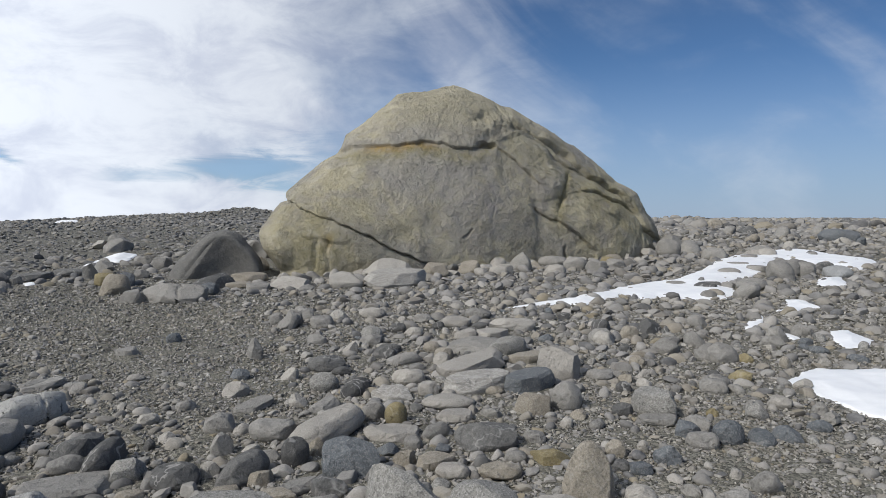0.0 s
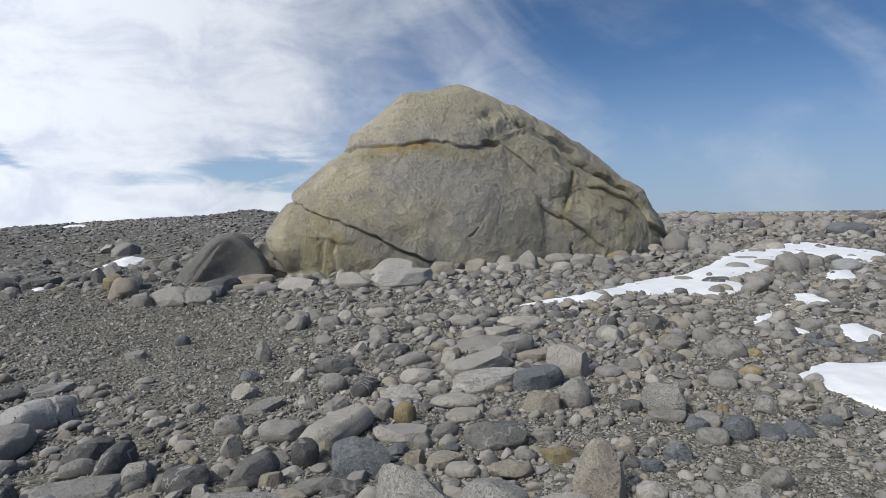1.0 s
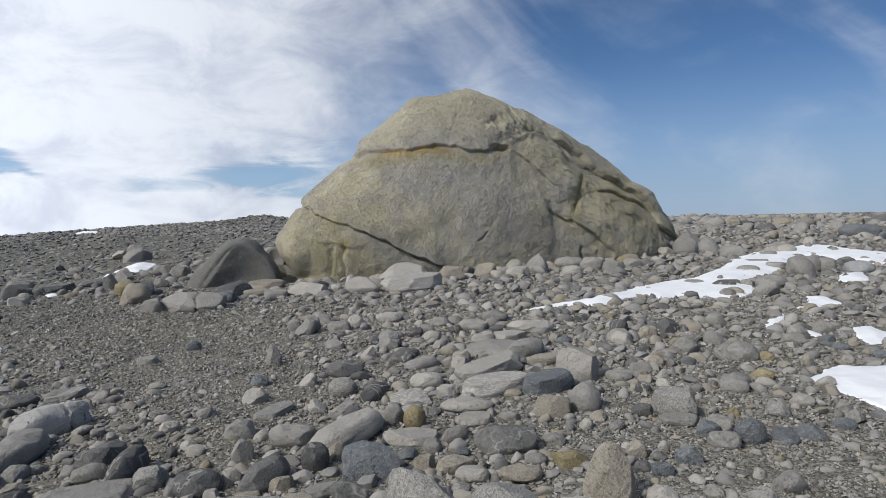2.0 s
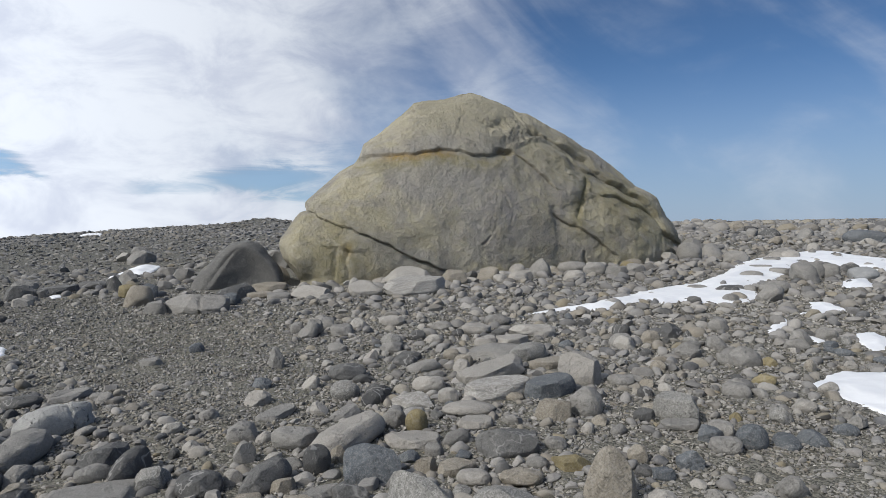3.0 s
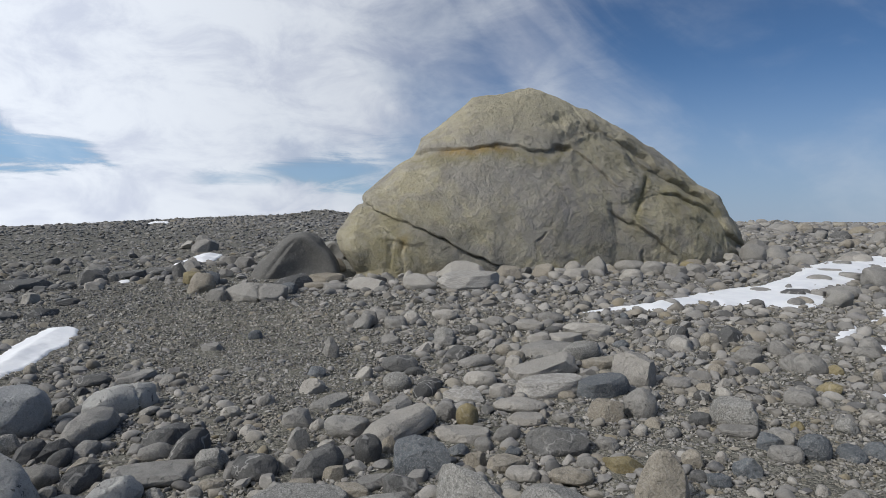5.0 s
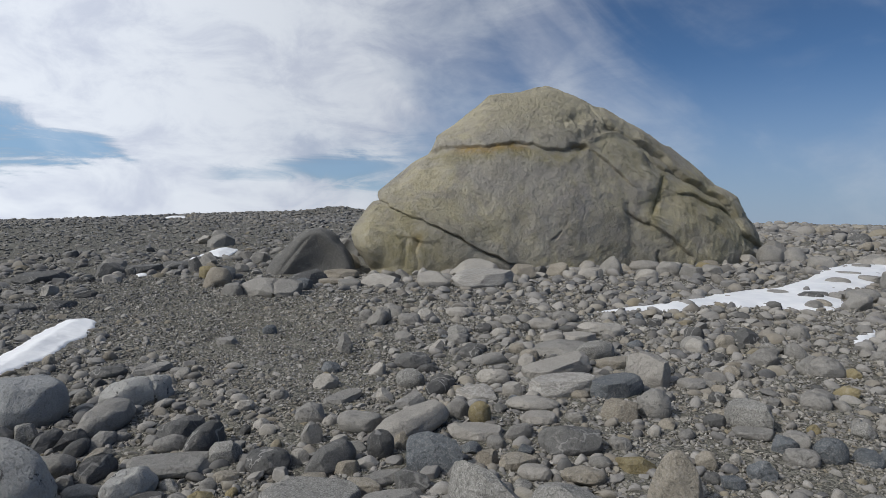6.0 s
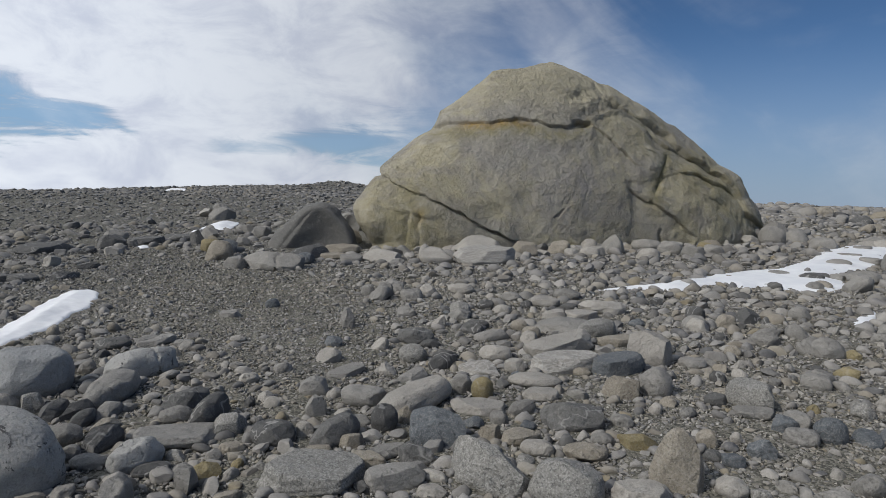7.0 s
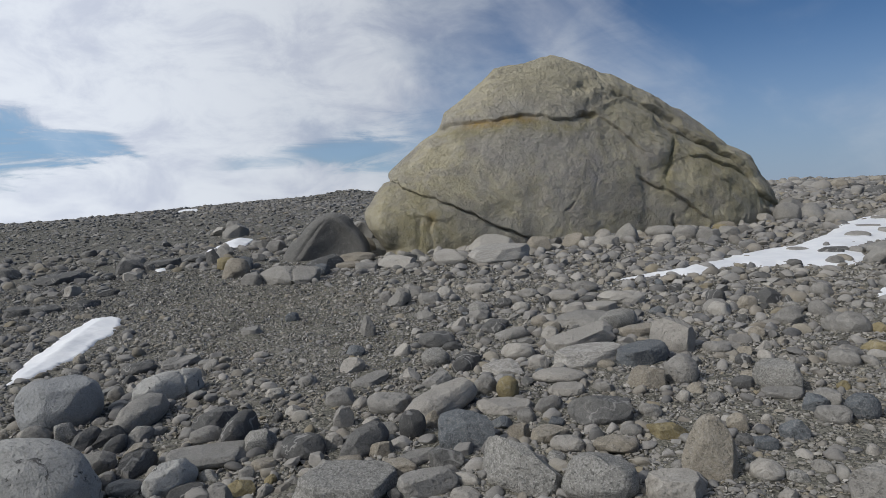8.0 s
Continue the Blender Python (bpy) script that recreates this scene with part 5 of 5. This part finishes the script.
stone(24.990, 37.821, 0.686, 0.467, 0.263, -33, "dark", "angular")
stone(15.460, 38.987, 0.773, 1.010, 0.364, -22, "pale", "round")
stone(22.806, 43.187, 0.632, 0.643, 0.282, -28, "grey", "round")
stone(26.135, 62.132, 1.045, 1.493, 0.415, -23, "dark", "angular")
stone(30.244, 72.776, 0.942, 1.345, 0.513, -23, "dark", "angular")

# ---------------------------------------------------------------- scattered cobbles, pebbles and gravel
rng = np.random.default_rng(5)


def cobble_share(x, y):
    """How stony the ground is, 0 to 1: the west and the south-east are gravel."""
    west = 0.97 * bell(x, y, -4.2, 8.6, 2.6, 2.2) + 0.95 * bell(x, y, -2.2, 6.3, 1.3, 1.5) + 0.8 * bell(x, y, -1.2, 4.9, 0.6, 0.7)
    east = 0.72 * bell(x, y, 1.9, 3.9, 1.3, 1.1)
    return np.clip(1.0 - np.maximum(np.minimum(west, 0.97), east), 0.03, 1.0)


def within(pts, x, y):
    inside = np.zeros(len(x), bool)
    for i in range(len(pts)):
        a, b = pts[i], pts[(i + 1) % len(pts)]
        if a[1] != b[1]:
            inside ^= ((a[1] > y) != (b[1] > y)) & (x < (b[0] - a[0]) * (y - a[1]) / (b[1] - a[1]) + a[0])
    return inside


def sow(count, r_lo, r_hi, size, spread=(-0.80, 0.78), gap=0.42, crowd=True, share=1, log=True):
    """Random places (x, y, size), the largest first, that keep clear of what lies there."""
    made = []
    a = rng.uniform(*spread, count)
    u = rng.uniform(0, 1, count)
    r = r_lo * (r_hi / r_lo) ** u if log else np.sqrt(r_lo ** 2 + u * (r_hi ** 2 - r_lo ** 2))
    x, y = r * np.sin(a), r * np.cos(a)
    s = size(rng.uniform(0, 1, count), r)
    share_here = cobble_share(x, y)
    if share:
        s = s * ((0.45 + 0.55 * share_here) if share == 1 else (0.72 + 0.28 * share_here))
    share_here = share_here if share == 1 else np.ones(count)
    for pts, clean in drifts:
        share_here = np.where(within(pts, x, y), share_here * (1 - clean), share_here)
    s = s * (1 - 0.15 * step(-x / (np.abs(y) + 0.01), 0.18, 0.45) * step(y, 8, 11))
    order = np.argsort(-s)
    luck = rng.uniform(0, 1, count)
    grid = {}
    cell = max(0.12, float(s.max()))

    def key(px, py):
        return int(px // cell), int(py // cell)

    for px, py, pr in taken:
        reach = int(pr // cell) + 1
        kx, ky = key(px, py)
        for i in range(kx - reach, kx + reach + 1):
            for j in range(ky - reach, ky + reach + 1):
                grid.setdefault((i, j), []).append((px, py, pr))
    for k in order:
        if luck[k] > share_here[k]:
            continue
        px, py, pr = x[k], y[k], s[k] * gap
        kx, ky = key(px, py)
        free = True
        for i in (-1, 0, 1):
            for j in (-1, 0, 1):
                for qx, qy, qr in grid.get((kx + i, ky + j), ()):
                    if (px - qx) ** 2 + (py - qy) ** 2 < (pr + qr) ** 2:
                        free = False
                        break
                if not free:
                    break
            if not free:
                break
        if free:
            made.append((px, py, s[k]))
            if crowd:
                grid.setdefault((kx, ky), []).append((px, py, pr))
                taken.append((px, py, pr))
    return made


SHAPES = {(level, ang): [rock_shape(rng, level, ang) for _ in range(14)] for level in (0, 1, 2, 3) for ang in (False, True)}


def lie(px, py, s, level, angular, flat=(0.5, 0.85)):
    """The vertices and faces of one stone of size s at a place."""
    v, f = SHAPES[(level, angular)][rng.integers(14)]
    dims = s * np.array([1.15, rng.uniform(0.62, 0.95), rng.uniform(*flat)])
    m = turn_matrix(rng.uniform(0, 6.28), *rng.normal(0, 0.16, 2))
    w = (v * dims) @ m.T
    return w, f, dims[2] * rng.uniform(0.02, 0.24)


def bed(name, places, level_of, material, label, angular_share=0.35, flat=(0.45, 0.8)):
    heights = ground_height(np.array([p[0] for p in places]), np.array([p[1] for p in places]))
    vs, fs, n = [], [], 0
    for (px, py, s), h in zip(places, heights):
        w, f, lift = lie(px, py, s, level_of(px, py, s), rng.uniform() < angular_share, flat)
        vs.append(w + (px, py, h + lift))
        fs.append(f + n)
        n += len(w)
    tagged(new(name, mesh_from(name, np.concatenate(vs), np.concatenate(fs), material, crisp=44)), label, "stones", kind="stuff")


def power(lo, hi, k):
    return lambda u, r: lo + (hi - lo) * u ** k


# rubble along the foot of the great boulder
for k in range(64):
    bx = rng.uniform(-2.3, 5.0)
    face = float(mid_depth(bx, 0.6)) - THICK * (1 - min(abs(bx - CENTRE_X) / 4.1, 0.99) ** 2.5) ** 0.4
    face -= 1.1 * (1 - min(max((bx + 2.6) / 5.2, 0.0), 1.0))
    px, py, s = bx, face - rng.uniform(-0.05, 0.75) + 0.1, 0.13 + 0.22 * rng.uniform() ** 2
    if any((px - qx) ** 2 + (py - qy) ** 2 < (0.8 * qr + 0.35 * s) ** 2 for qx, qy, qr in taken if qr < 0.8):
        continue
    w, f, lift = lie(px, py, s, 3, bool(rng.uniform() < 0.75), (0.6, 0.9))
    tone = ["pale", "grey", "pale", "tan", "grey", "veined"][rng.integers(6)]
    ob = new("rubble_stone", mesh_from("rubble_stone", w, f, STONE[tone], crisp=36))
    ob.location = (px, py, float(ground_height(px, py)) + lift)
    tagged(ob, "weathered rubble stone lying at the foot of the boulder", "stone", "rubble at the boulder")
    taken.append((px, py, 0.42 * s))

# cobbles near the camera's stand, each a thing of its own
near = sow(900, 3.0, 8.5, power(0.08, 0.15, 1.8), gap=0.55)[:230]
tones = ["grey", "pale", "grey", "tan", "dark", "grey", "speckled", "pale", "slate", "grey"]
for px, py, s in near:
    ang = bool(rng.uniform() < 0.5)
    tone = tones[rng.integers(len(tones))]
    w, f, lift = lie(px, py, s, 3, ang)
    ob = new("cobble", mesh_from("cobble", w, f, STONE[tone], crisp=40))
    ob.location = (px, py, float(ground_height(px, py)) + lift)
    tagged(ob, LABELS[tone].replace(" stone", " cobble"), "cobble", "cobbles on the gravel")

# larger stones on the eastern field beyond the snow
large = sow(900, 15.2, 60.0, lambda u, r: np.minimum((0.011 + 0.017 * u ** 2) * r, 0.75), spread=(0.22, 0.66), gap=0.50, share=0)[:85]
bed("field_stones", large, lambda x, y, s: 3, FIELD, "large grey stones scattered over the field beyond the snow", 0.4, (0.5, 0.8))

cobbles = sow(18000, 2.2, 17.0, lambda u, r: (0.035 + 0.115 * u ** 2.4) * (0.55 + 0.095 * r), gap=0.41)
bed("cobbles", cobbles, lambda x, y, s: 3 if s / y > 0.026 else 2 if s / y > 0.010 else 1, FIELD, "mixed grey and tan cobbles covering the slope", 0.55)
pebbles = sow(70000, 2.3, 15.0, lambda u, r: (0.012 + 0.030 * u ** 1.8) * (0.6 + 0.10 * r), gap=0.36, share=3)
bed("pebbles", pebbles, lambda x, y, s: 2 if s / y > 0.0125 else 1, FIELD, "small grey and tan pebbles between cobbles", 0.7)
gravel = sow(95000, 2.5, 12.0, lambda u, r: (0.010 + 0.016 * u ** 1.5) * (0.5 + 0.14 * r), gap=0.22, share=0)
bed("gravel", gravel, lambda x, y, s: 0, FINE, "fine grey-brown gravel chips", 0.7, (0.75, 1.15))
east = sow(9000, 14.2, 60.0, lambda u, r: np.minimum((0.0048 + 0.008 * u ** 2) * r, 0.45), spread=(0.18, 0.68), gap=0.37, share=0)
bed("field_stones", east, lambda x, y, s: 2 if s / y > 0.0095 else 1, FIELD, "crowded grey stones on the field beyond the snow", 0.5, (0.5, 0.8))
far = sow(44000, 14.5, 130.0, lambda u, r: np.minimum((0.0024 + 0.0075 * u ** 4) * r, 0.34 + 0.2 * u), gap=0.40, share=0)
bed("field_stones", far, lambda x, y, s: 2 if s / y > 0.012 else 1 if s / y > 0.004 else 0, FIELD, "far field of grey stones reaching the skyline", 0.6, (0.40, 0.72))
behind = sow(4000, 0.7, 15.0, lambda u, r: (0.03 + 0.14 * u ** 3), spread=(0.78, 5.48), gap=0.46, share=0)
behind += sow(700, 0.35, 2.3, lambda u, r: (0.03 + 0.11 * u ** 3), spread=(-0.85, 0.85), gap=0.46, share=0)
bed("cobbles", behind, lambda x, y, s: 2 if s > 0.09 else 1, FIELD, "mixed grey cobbles lying on the gravel slope", 0.55)
